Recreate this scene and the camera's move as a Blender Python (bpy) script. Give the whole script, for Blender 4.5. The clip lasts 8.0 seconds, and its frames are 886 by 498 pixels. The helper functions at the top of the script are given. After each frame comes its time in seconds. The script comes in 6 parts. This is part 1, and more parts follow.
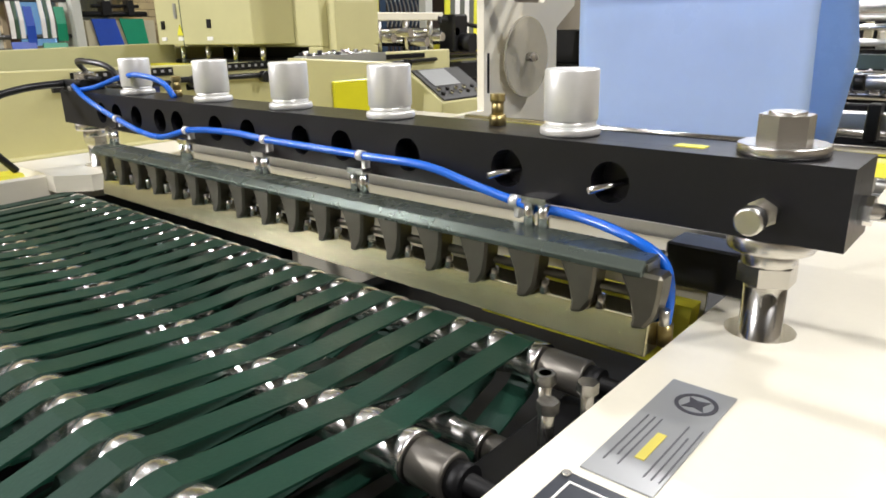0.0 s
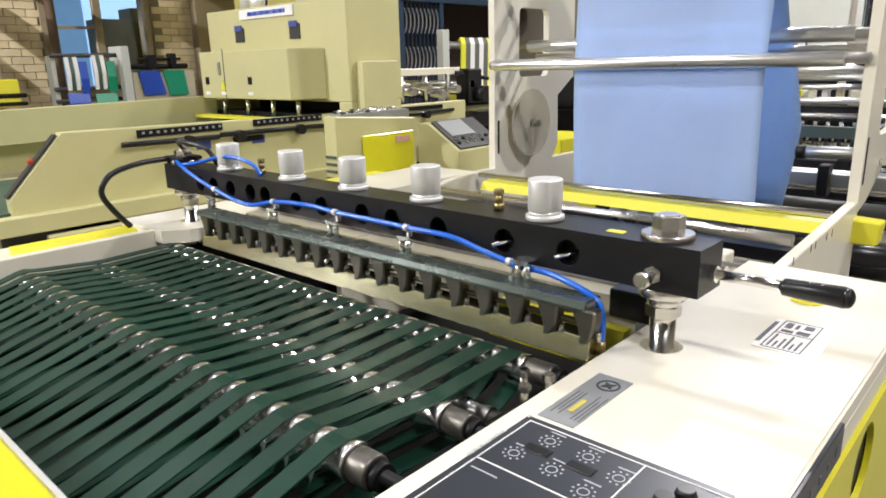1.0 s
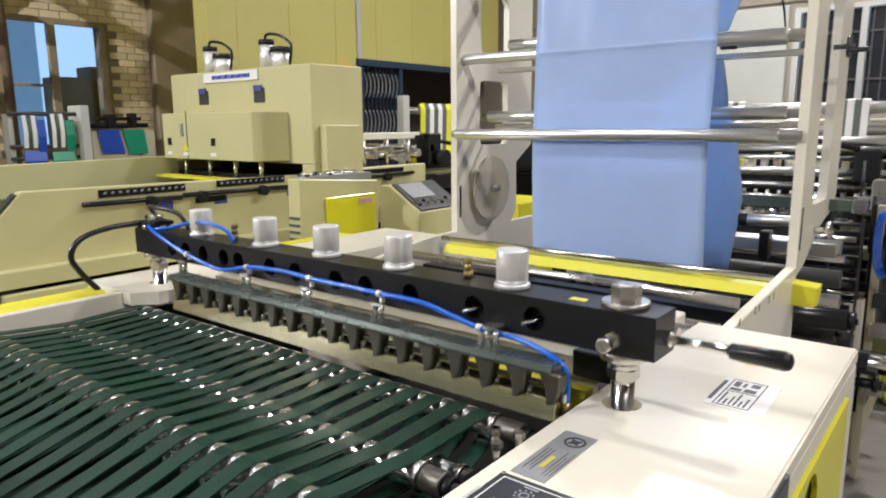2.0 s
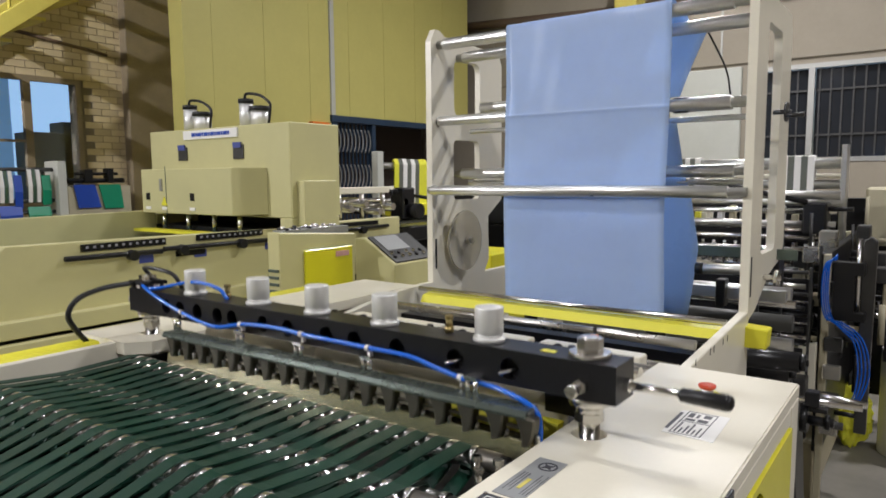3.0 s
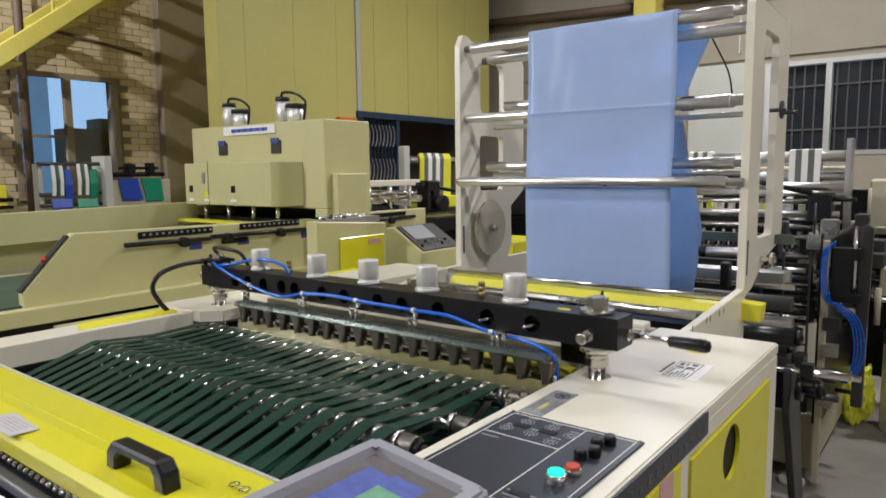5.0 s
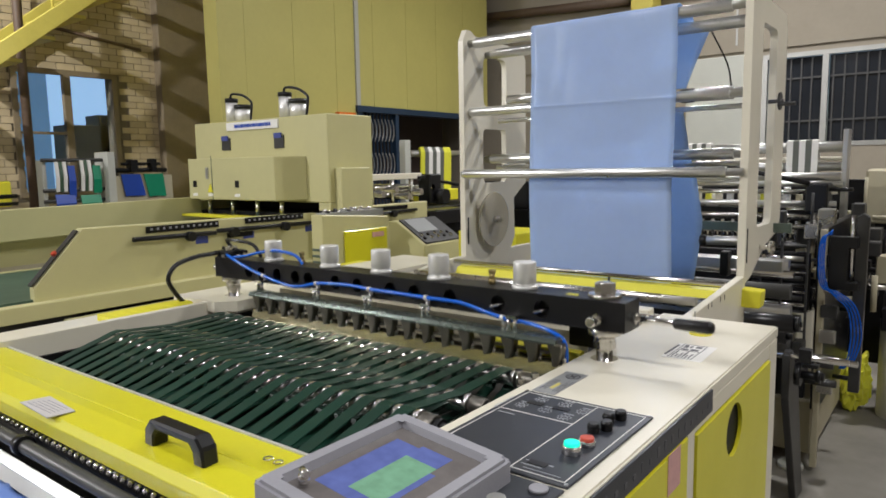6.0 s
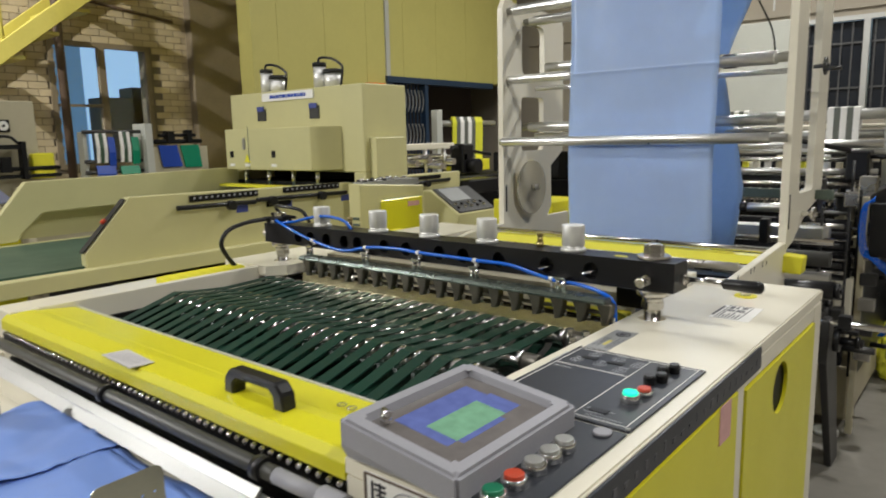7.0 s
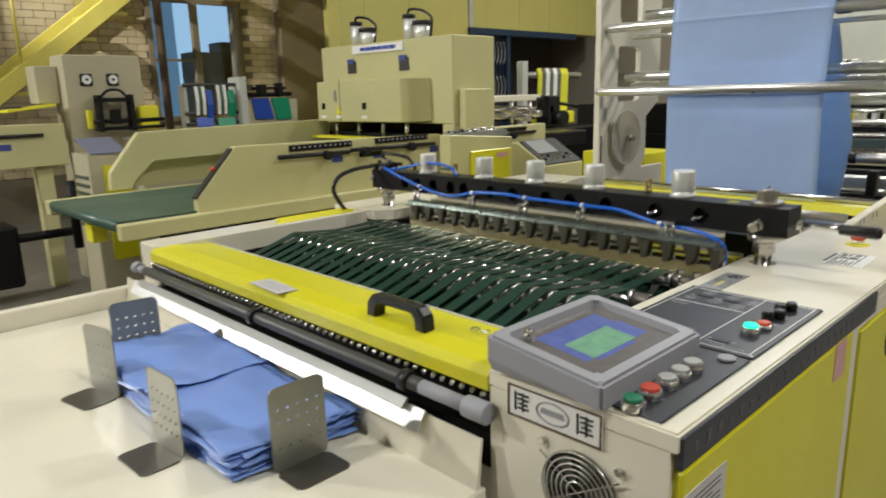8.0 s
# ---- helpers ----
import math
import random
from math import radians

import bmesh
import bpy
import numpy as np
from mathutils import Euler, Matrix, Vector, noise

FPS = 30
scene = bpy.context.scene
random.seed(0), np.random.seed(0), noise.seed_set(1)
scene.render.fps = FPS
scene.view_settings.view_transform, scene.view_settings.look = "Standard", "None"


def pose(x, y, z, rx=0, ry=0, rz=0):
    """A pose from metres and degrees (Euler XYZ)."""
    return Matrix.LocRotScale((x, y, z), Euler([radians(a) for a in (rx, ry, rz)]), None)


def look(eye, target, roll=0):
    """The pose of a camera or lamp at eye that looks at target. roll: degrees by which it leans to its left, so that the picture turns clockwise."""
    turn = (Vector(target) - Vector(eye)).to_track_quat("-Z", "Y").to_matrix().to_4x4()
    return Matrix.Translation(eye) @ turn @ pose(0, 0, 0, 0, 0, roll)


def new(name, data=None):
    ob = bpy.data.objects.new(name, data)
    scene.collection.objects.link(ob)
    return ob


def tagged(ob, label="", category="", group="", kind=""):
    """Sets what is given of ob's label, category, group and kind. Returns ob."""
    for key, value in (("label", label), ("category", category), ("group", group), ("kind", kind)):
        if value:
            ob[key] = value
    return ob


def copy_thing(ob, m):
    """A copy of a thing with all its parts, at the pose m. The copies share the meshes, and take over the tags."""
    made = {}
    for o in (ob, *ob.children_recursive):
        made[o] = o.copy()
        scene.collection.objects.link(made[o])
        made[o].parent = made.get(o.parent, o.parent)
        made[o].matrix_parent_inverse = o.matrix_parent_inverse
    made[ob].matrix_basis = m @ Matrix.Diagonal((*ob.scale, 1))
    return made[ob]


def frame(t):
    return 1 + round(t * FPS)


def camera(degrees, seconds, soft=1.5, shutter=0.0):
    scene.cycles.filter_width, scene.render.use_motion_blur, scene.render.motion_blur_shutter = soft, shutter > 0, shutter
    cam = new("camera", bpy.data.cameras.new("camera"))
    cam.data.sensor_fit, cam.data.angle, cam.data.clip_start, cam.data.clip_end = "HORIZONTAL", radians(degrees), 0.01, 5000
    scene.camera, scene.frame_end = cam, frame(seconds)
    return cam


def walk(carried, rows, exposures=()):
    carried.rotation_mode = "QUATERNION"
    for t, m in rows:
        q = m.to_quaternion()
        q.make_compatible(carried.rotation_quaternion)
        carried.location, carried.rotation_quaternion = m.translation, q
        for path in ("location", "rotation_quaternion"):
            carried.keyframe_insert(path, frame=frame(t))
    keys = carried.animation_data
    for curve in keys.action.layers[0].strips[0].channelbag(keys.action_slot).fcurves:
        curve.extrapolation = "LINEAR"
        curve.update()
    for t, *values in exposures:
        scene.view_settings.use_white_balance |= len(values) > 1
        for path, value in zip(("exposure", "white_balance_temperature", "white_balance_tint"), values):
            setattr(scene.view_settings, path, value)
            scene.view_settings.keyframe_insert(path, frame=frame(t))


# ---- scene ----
cam = camera(66.0, 8.0, soft=1.7, shutter=0.4)
PATH = [
    (0, (0.134, -0.521, 1.175), (-1.121, 0.911, 0.561), -1.2),
    (0.2, (0.134, -0.520, 1.176), (-1.121, 0.918, 0.577), -0.9),
    (0.4, (0.156, -0.549, 1.193), (-1.101, 0.892, 0.606), -1.1),
    (0.6, (0.204, -0.599, 1.221), (-1.070, 0.833, 0.651), -1.3),
    (0.8, (0.262, -0.659, 1.246), (-1.040, 0.759, 0.705), -1.9),
    (1, (0.33, -0.754, 1.292), (-0.973, 0.669, 0.766), -1.4),
    (1.5, (0.335, -0.782, 1.304), (-0.956, 0.672, 0.833), -0.8),
    (2, (0.346, -0.808, 1.314), (-0.882, 0.729, 0.953), -0.4),
    (2.2, (0.355, -0.819, 1.318), (-0.848, 0.745, 0.988), -0.4),
    (3.3, (0.411, -0.937, 1.330), (-0.762, 0.671, 1.137), -0.4),
    (3.5, (0.416, -0.951, 1.331), (-0.773, 0.646, 1.140), -0.3),
    (4, (0.44, -0.997, 1.332), (-0.771, 0.587, 1.174), -0.2),
    (4.5, (0.48, -1.051, 1.332), (-0.741, 0.522, 1.146), -0.3),
    (5, (0.519, -1.119, 1.322), (-0.699, 0.451, 1.094), -0.6),
    (6.5, (0.526, -1.198, 1.314), (-0.685, 0.373, 1.056), -1.3),
    (7, (0.511, -1.243, 1.305), (-0.752, 0.274, 0.981), -1.3),
    (7.5, (0.496, -1.301, 1.295), (-0.821, 0.154, 0.91), -1.2),
    (8, (0.501, -1.362, 1.294), (-0.901, -0.007, 0.847), -1.5),
]
walk(cam, [(t, look(eye, target, roll)) for t, eye, target, roll in PATH],
     exposures=[(0, 0.46, 6050, 14), (1, 0.38, 6000, 15), (2.2, 0.08, 5950, 16), (3.3, -0.24, 5950, 15), (5.2, -0.24, 5950, 15), (8, -0.28, 6250, 8)])

# ---- light: high-bay lamps under the roof, a little sky through the windows ----
world = bpy.data.worlds.new("hall_sky")
scene.world = world
world.use_nodes = True
sky = world.node_tree.nodes.new("ShaderNodeTexSky")
sky.sky_type, sky.sun_disc, sky.sun_elevation, sky.sun_rotation = "NISHITA", False, radians(35), radians(200)
world.node_tree.links.new(sky.outputs[0], world.node_tree.nodes["Background"].inputs[0])
world.node_tree.nodes["Background"].inputs[1].default_value = 0.06
LAMPS = [(-2.0, -3.9, 4.7, 165), (2.8, -1.0, 4.7, 155), (1.2, 3.6, 4.7, 165), (-1.3, 5.0, 4.7, 170)]
# flood lamps: one narrow through the stairs, one wide and low added as fill
FLOODS = [((-5.75, -1.6, 4.62), (-8.0, 3.5, 2.4), "SPOT", 1300), ((-5.75, -4.2, 3.45), (-0.5, 0.95, 1.3), "AREA", 240)]
# unseen tubes, added to brighten the second machine and the rollers
FILL_TUBES = [(-4.2, -0.6, 4.6, 27), (-1.6, 0.6, 4.6, 22)]
D = 0.95  # deck height


# ---- materials ----
def mat(name, col, rough=0.5, metal=0.0, noise_scale=40.0, vary=0.06, bump=0.0, stain=0.0, stain_scale=3.0, coat=0.0, rough_vary=0.1, trans=0.0, emit=0.0, spec=0.5, rand=0.0):
    m = bpy.data.materials.new(name)
    m.use_nodes = True
    nt = m.node_tree
    n, l = nt.nodes, nt.links
    b = n["Principled BSDF"]
    tc = n.new("ShaderNodeTexCoord")
    n1 = n.new("ShaderNodeTexNoise")
    n1.inputs["Scale"].default_value = noise_scale
    n1.inputs["Detail"].default_value = 5
    n2 = n.new("ShaderNodeTexNoise")
    n2.inputs["Scale"].default_value = stain_scale
    n2.inputs["Detail"].default_value = 6
    n2.inputs["Roughness"].default_value = 0.65
    for k in (n1, n2):
        l.new(tc.outputs["Object"], k.inputs["Vector"])
    hsv = n.new("ShaderNodeHueSaturation")
    hsv.inputs["Color"].default_value = (*col, 1)
    ma = n.new("ShaderNodeMapRange")
    ma.inputs["To Min"].default_value, ma.inputs["To Max"].default_value = 1 - vary, 1 + vary
    l.new(n1.outputs["Fac"], ma.inputs["Value"])
    mb = n.new("ShaderNodeMapRange")
    mb.inputs["From Min"].default_value, mb.inputs["From Max"].default_value = 0.35, 0.7
    mb.inputs["To Min"].default_value, mb.inputs["To Max"].default_value = 1 + stain * 0.3, 1 - stain
    l.new(n2.outputs["Fac"], mb.inputs["Value"])
    mu = n.new("ShaderNodeMath")
    mu.operation = "MULTIPLY"
    l.new(ma.outputs[0], mu.inputs[0])
    l.new(mb.outputs[0], mu.inputs[1])
    last = mu
    if rand:
        oi = n.new("ShaderNodeObjectInfo")
        mr = n.new("ShaderNodeMapRange")
        mr.inputs["To Min"].default_value, mr.inputs["To Max"].default_value = 1 - rand, 1 + rand
        l.new(oi.outputs["Random"], mr.inputs["Value"])
        last = n.new("ShaderNodeMath")
        last.operation = "MULTIPLY"
        l.new(mu.outputs[0], last.inputs[0])
        l.new(mr.outputs[0], last.inputs[1])
    l.new(last.outputs[0], hsv.inputs["Value"])
    l.new(hsv.outputs[0], b.inputs["Base Color"])
    rr = n.new("ShaderNodeMapRange")
    rr.inputs["To Min"].default_value, rr.inputs["To Max"].default_value = max(0.02, rough - rough_vary), min(1, rough + rough_vary)
    l.new(n2.outputs["Fac"], rr.inputs["Value"])
    l.new(rr.outputs[0], b.inputs["Roughness"])
    b.inputs["Metallic"].default_value = metal
    b.inputs["Coat Weight"].default_value = coat
    b.inputs["Coat Roughness"].default_value = 0.12
    b.inputs["Specular IOR Level"].default_value = spec
    b.inputs["Transmission Weight"].default_value = trans
    if emit:
        b.inputs["Emission Color"].default_value = (*col, 1)
        b.inputs["Emission Strength"].default_value = emit
    if bump:
        bp = n.new("ShaderNodeBump")
        bp.inputs["Strength"].default_value, bp.inputs["Distance"].default_value = bump, 0.002
        l.new(n1.outputs["Fac"], bp.inputs["Height"])
        l.new(bp.outputs[0], b.inputs["Normal"])
    return m


CREAM = mat("ivory_paint", (0.77, 0.73, 0.60), 0.32, noise_scale=160, vary=0.02, bump=0.08, stain=0.05, coat=0.35)
# second machine's ivory, with its olive light and shade put into the colour
BEIGE = mat("olive_shaded_ivory_paint", (0.55, 0.52, 0.265), 0.42, noise_scale=120, vary=0.02, bump=0.06, stain=0.06)
LEMON = mat("lemon_paint", (0.67, 0.63, 0.012), 0.36, noise_scale=150, vary=0.03, bump=0.08, stain=0.06, coat=0.15)
SAFETY = mat("safety_yellow", (0.75, 0.70, 0.03), 0.45, vary=0.04, stain=0.08)
BLACK = mat("black_anodised", (0.007, 0.007, 0.009), 0.36, spec=0.35, noise_scale=220, vary=0.2, bump=0.05, stain=0.2)
RUBBER = mat("black_plastic", (0.011, 0.011, 0.012), 0.33, spec=0.4, vary=0.15, stain=0.1)
# dark enough to carry the shade in the belt gaps as well
DARK = mat("near_black_steel", (0.006, 0.006, 0.0065), 0.5, spec=0.3, metal=0.2, noise_scale=60, vary=0.3, stain=0.3)
STEEL = mat("turned_steel", (0.66, 0.64, 0.60), 0.27, metal=1, noise_scale=90, vary=0.06, stain=0.12)
ROLLERM = mat("satin_turned_steel", (0.88, 0.87, 0.84), 0.25, metal=1, noise_scale=120, vary=0.04, stain=0.03, rough_vary=0.03)
CHROME = mat("chrome", (0.78, 0.77, 0.75), 0.17, metal=1, vary=0.03, rough_vary=0.05)
ALU = mat("anodised_aluminium", (0.78, 0.78, 0.76), 0.40, metal=0.55, noise_scale=200, vary=0.04, bump=0.03, stain=0.05)
FINM = mat("dark_cast_steel", (0.15, 0.14, 0.11), 0.34, metal=0.8, noise_scale=60, vary=0.15, stain=0.25)
GALV = mat("dull_steel_plate", (0.31, 0.31, 0.27), 0.36, metal=0.75, noise_scale=50, vary=0.12, bump=0.05, stain=0.25)
BRASSY = mat("smoky_plate", (0.60, 0.56, 0.37), 0.2, metal=1.0, noise_scale=40, vary=0.12, stain=0.2)
BELT = mat("green_belt", (0.0055, 0.034, 0.020), 0.45, spec=0.35, noise_scale=300, vary=0.12, bump=0.1, stain=0.15, stain_scale=8, rand=0.12)
FILM = mat("blue_film", (0.62, 0.76, 1.0), 0.30, noise_scale=9, vary=0.05, bump=0.35, stain=0.10, stain_scale=5)
BAG = mat("blue_bag_film", (0.20, 0.32, 0.72), 0.35, noise_scale=9, vary=0.06, bump=0.25, stain=0.1, rand=0.06)
HOSE = mat("blue_air_hose", (0.01, 0.12, 0.62), 0.25, vary=0.05)
FLOOR = mat("worn_concrete", (0.22, 0.205, 0.175), 0.55, noise_scale=14, vary=0.1, bump=0.1, stain=0.3, stain_scale=1.2)
BRICKM = mat("tan_wall_tile", (0.46, 0.38, 0.24), 0.6, noise_scale=25, vary=0.1, bump=0.1, stain=0.12, rand=0.1)
GROUT = mat("dark_grout", (0.17, 0.145, 0.105), 0.9, vary=0.1)
WALLY = mat("yellow_panel_wall", (0.58, 0.53, 0.16), 0.55, noise_scale=20, vary=0.03, stain=0.07, stain_scale=1.0)
WALLG = mat("grey_plaster", (0.31, 0.275, 0.215), 0.8, noise_scale=20, vary=0.05, bump=0.08, stain=0.12, stain_scale=0.8)
NAVY = mat("navy_painted_steel", (0.02, 0.045, 0.09), 0.4, vary=0.1, stain=0.1)
GREYP = mat("grey_moulded_plastic", (0.30, 0.30, 0.33), 0.5, noise_scale=250, vary=0.05, bump=0.15)
WHITE = mat("white_paper", (0.80, 0.79, 0.76), 0.6, vary=0.02)
INK = mat("dark_print", (0.05, 0.05, 0.06), 0.6)
PANELM = mat("dark_grey_panel", (0.03, 0.034, 0.044), 0.36, noise_scale=200, vary=0.08, bump=0.04, stain=0.1)
RED = mat("red_plastic", (0.50, 0.06, 0.025), 0.3)
GREEN = mat("green_plastic", (0.01, 0.16, 0.08), 0.3)
ORANGE = mat("orange_plastic", (0.85, 0.22, 0.02), 0.4)
BROWN = mat("brown_steel_beam", (0.10, 0.065, 0.04), 0.6, vary=0.15, stain=0.2)
LEAFGREEN = mat("green_film", (0.01, 0.25, 0.13), 0.35, vary=0.08)
BLUED = mat("deep_blue_film", (0.02, 0.07, 0.42), 0.35, vary=0.08)
GLASS = mat("window_glass", (0.9, 0.95, 1.0), 0.03, trans=1.0, rough_vary=0.0)
NOTICE = mat("silver_notice", (0.55, 0.53, 0.52), 0.45, vary=0.05, stain=0.08)
SILVERLAB = mat("silver_label", (0.33, 0.34, 0.34), 0.35, metal=0.3, vary=0.05, stain=0.08)
PINK = mat("faded_pink_paper", (0.62, 0.36, 0.34), 0.7, vary=0.05, stain=0.15, stain_scale=30)
PRINTG = mat("pale_print", (0.42, 0.44, 0.46), 0.5)
PRINTD = mat("grey_print", (0.11, 0.11, 0.12), 0.6, vary=0.3, noise_scale=400)
GREENGREY = mat("grey_green_steel", (0.10, 0.13, 0.11), 0.4, metal=0.4, vary=0.1)
DARKRUB = mat("dark_rubber", (0.05, 0.05, 0.045), 0.45, vary=0.15, stain=0.15)
DULL = mat("dark_bare_steel", (0.16, 0.15, 0.13), 0.42, metal=0.8, vary=0.15, stain=0.25)
BRASS = mat("dull_brass", (0.40, 0.32, 0.14), 0.35, metal=1, vary=0.1, stain=0.2)
BACKM = mat("pale_bright_sheet", (0.62, 0.58, 0.44), 0.3, metal=0.35, noise_scale=60, vary=0.05, stain=0.12)
SATIN = mat("satin_aluminium", (0.68, 0.68, 0.66), 0.3, metal=0.9, noise_scale=150, vary=0.04, stain=0.05)
GREYSTEEL = mat("grey_bar_steel", (0.42, 0.42, 0.40), 0.4, metal=0.8, vary=0.05)
DARKSTEEL = mat("blackened_steel", (0.08, 0.08, 0.08), 0.4, metal=0.7, vary=0.1)
DISC = mat("smoky_clear_disc", (0.80, 0.76, 0.64), 0.16, trans=0.65, noise_scale=20, vary=0.05, stain=0.1)
GREENLIT = mat("lit_green_lens", (0.02, 0.75, 0.45), 0.25, emit=1.1)
LEMONY = mat("yellow_steel_paint", (0.60, 0.52, 0.10), 0.45, vary=0.05, stain=0.1)
PALEBOARD = mat("pale_board", (0.50, 0.51, 0.46), 0.6, vary=0.03, stain=0.06)
DARKPANE = mat("dark_glass", (0.015, 0.018, 0.024), 0.12, vary=0.3, noise_scale=3)
# wall colours that glow, one fainter, in place of the room's own lamps
ROOMGLOW = mat("glowing_room_wall", (0.36, 0.55, 0.74), 0.8, noise_scale=1.2, vary=0.25, emit=1.2)
ROOMDIM = mat("faint_glow_room_wall", (0.13, 0.25, 0.38), 0.8, noise_scale=1.2, vary=0.3, stain=0.2, emit=0.75)
CARTON = mat("grey_brown_carton", (0.26, 0.24, 0.20), 0.8, vary=0.06, stain=0.1)
DOORSHADE = mat("doorway_shade_brown", (0.05, 0.035, 0.028), 0.8, vary=0.15)
BELTPALE = mat("dull_green_conveyor", (0.05, 0.10, 0.075), 0.4, noise_scale=200, vary=0.08, stain=0.1)
LABELB = mat("blue_label", (0.05, 0.07, 0.28), 0.5, vary=0.1, noise_scale=300)
YELFILM = mat("yellow_plastic", (0.72, 0.72, 0.05), 0.3, vary=0.08)
GREYFILM = mat("dark_grey_film", (0.12, 0.13, 0.11), 0.4, vary=0.08)
GREENSTR = mat("dark_green_stripe", (0.05, 0.10, 0.06), 0.4, vary=0.08)
GREYBEIGE = mat("dusty_beige_paint", (0.46, 0.42, 0.29), 0.5, vary=0.03, stain=0.1, stain_scale=2)
SCREENB2 = mat("grey_blue_keys", (0.16, 0.17, 0.24), 0.4, vary=0.1)
MARKG = mat("faint_grey_print", (0.10, 0.10, 0.11), 0.5)
BROWNTILE = mat("brown_plaster", (0.20, 0.16, 0.10), 0.7, vary=0.1, stain=0.15)
RAILM = mat("grey_green_rail", (0.15, 0.18, 0.155), 0.27, metal=0.75, vary=0.12, stain=0.15, stain_scale=12)
CEILM = mat("dark_roof", (0.16, 0.15, 0.13), 0.9, vary=0.1)
def let_light_through(m, share):
    """Thin film: part of the light passes and glows on the other side."""
    nt = m.node_tree
    p, out = nt.nodes["Principled BSDF"], nt.nodes["Material Output"]
    t, mix = nt.nodes.new("ShaderNodeBsdfTranslucent"), nt.nodes.new("ShaderNodeMixShader")
    t.inputs["Color"].default_value = (0.5, 0.68, 0.95, 1)
    mix.inputs[0].default_value = share
    nt.links.new(p.outputs[0], mix.inputs[1])
    nt.links.new(t.outputs[0], mix.inputs[2])
    nt.links.new(mix.outputs[0], out.inputs["Surface"])


let_light_through(FILM, 0.45)


# mottled grey-brown: the glass's hazy reflection is put into the colour
SCREENM = mat("hazy_display", (0.17, 0.155, 0.15), 0.16, noise_scale=18, vary=0.25, stain=0.25, stain_scale=14, emit=0.06)
BLUEPAGE = mat("lit_blue_page", (0.11, 0.14, 0.36), 0.16, noise_scale=60, vary=0.35, emit=0.16)
GREENPAGE = mat("lit_green_page", (0.17, 0.34, 0.22), 0.16, noise_scale=60, vary=0.35, emit=0.2)


# ---- mesh helpers ----
ORG = {}


def box(x0, x1, y0, y1, z0, z1, bev=0.0, seg=1):
    bm = bmesh.new()
    bmesh.ops.create_cube(bm, size=1)
    for v in bm.verts:
        v.co = Vector((x0 + (v.co.x + 0.5) * (x1 - x0), y0 + (v.co.y + 0.5) * (y1 - y0), z0 + (v.co.z + 0.5) * (z1 - z0)))
    if bev:
        bmesh.ops.bevel(bm, geom=bm.edges[:], offset=bev, segments=seg, affect="EDGES", profile=0.5)
    return bm


def cyl(p0, p1, r, seg=24, r2=None, bev=0.0):
    p0, p1 = Vector(p0), Vector(p1)
    bm = bmesh.new()
    bmesh.ops.create_cone(bm, cap_ends=True, segments=seg, radius1=r, radius2=r if r2 is None else r2, depth=(p1 - p0).length)
    if bev:
        rim = [e for e in bm.edges if any(len(f.verts) > 4 for f in e.link_faces)]
        bmesh.ops.bevel(bm, geom=rim, offset=bev, segments=2, affect="EDGES", profile=0.5)
    for f in bm.faces:
        f.smooth = len(f.verts) == 4
    bm.transform(Matrix.Translation((p0 + p1) / 2) @ (p1 - p0).to_track_quat("Z", "Y").to_matrix().to_4x4())
    return bm


def ball(c, r, sx=1, sy=1, sz=1, seg=14):
    bm = bmesh.new()
    bmesh.ops.create_uvsphere(bm, u_segments=seg, v_segments=max(6, seg // 2), radius=r)
    bm.transform(Matrix.Translation(c) @ Matrix.Diagonal((sx, sy, sz, 1)))
    for f in bm.faces:
        f.smooth = True
    return bm


def prism(pts, axis, a0, a1, bev=0.0):
    """A flat outline pushed from a0 to a1 along an axis: pts are (y, z), (x, z) or (x, y)."""
    put = {"x": lambda p, a: (a, p[0], p[1]), "y": lambda p, a: (p[0], a, p[1]), "z": lambda p, a: (p[0], p[1], a)}[axis]
    bm = bmesh.new()
    lo = [bm.verts.new(put(p, a0)) for p in pts]
    hi = [bm.verts.new(put(p, a1)) for p in pts]
    bm.faces.new(lo)
    bm.faces.new(hi[::-1])
    for i in range(len(pts)):
        j = (i + 1) % len(pts)
        bm.faces.new((lo[i], hi[i], hi[j], lo[j]))
    bmesh.ops.recalc_face_normals(bm, faces=bm.faces[:])
    if bev:
        bmesh.ops.bevel(bm, geom=bm.edges[:], offset=bev, segments=1, affect="EDGES")
    return bm


def smooth_line(pts, n=8):
    """Catmull-Rom through the points."""
    p = [Vector(q) for q in pts]
    p = [p[0] * 2 - p[1]] + p + [p[-1] * 2 - p[-2]]
    out = []
    for i in range(1, len(p) - 2):
        for k in range(n):
            t = k / n
            out.append(0.5 * (2 * p[i] + (p[i + 1] - p[i - 1]) * t + (2 * p[i - 1] - 5 * p[i] + 4 * p[i + 1] - p[i + 2]) * t * t + (3 * p[i] - p[i - 1] - 3 * p[i + 1] + p[i + 2]) * t ** 3))
    return out + [p[-2]]


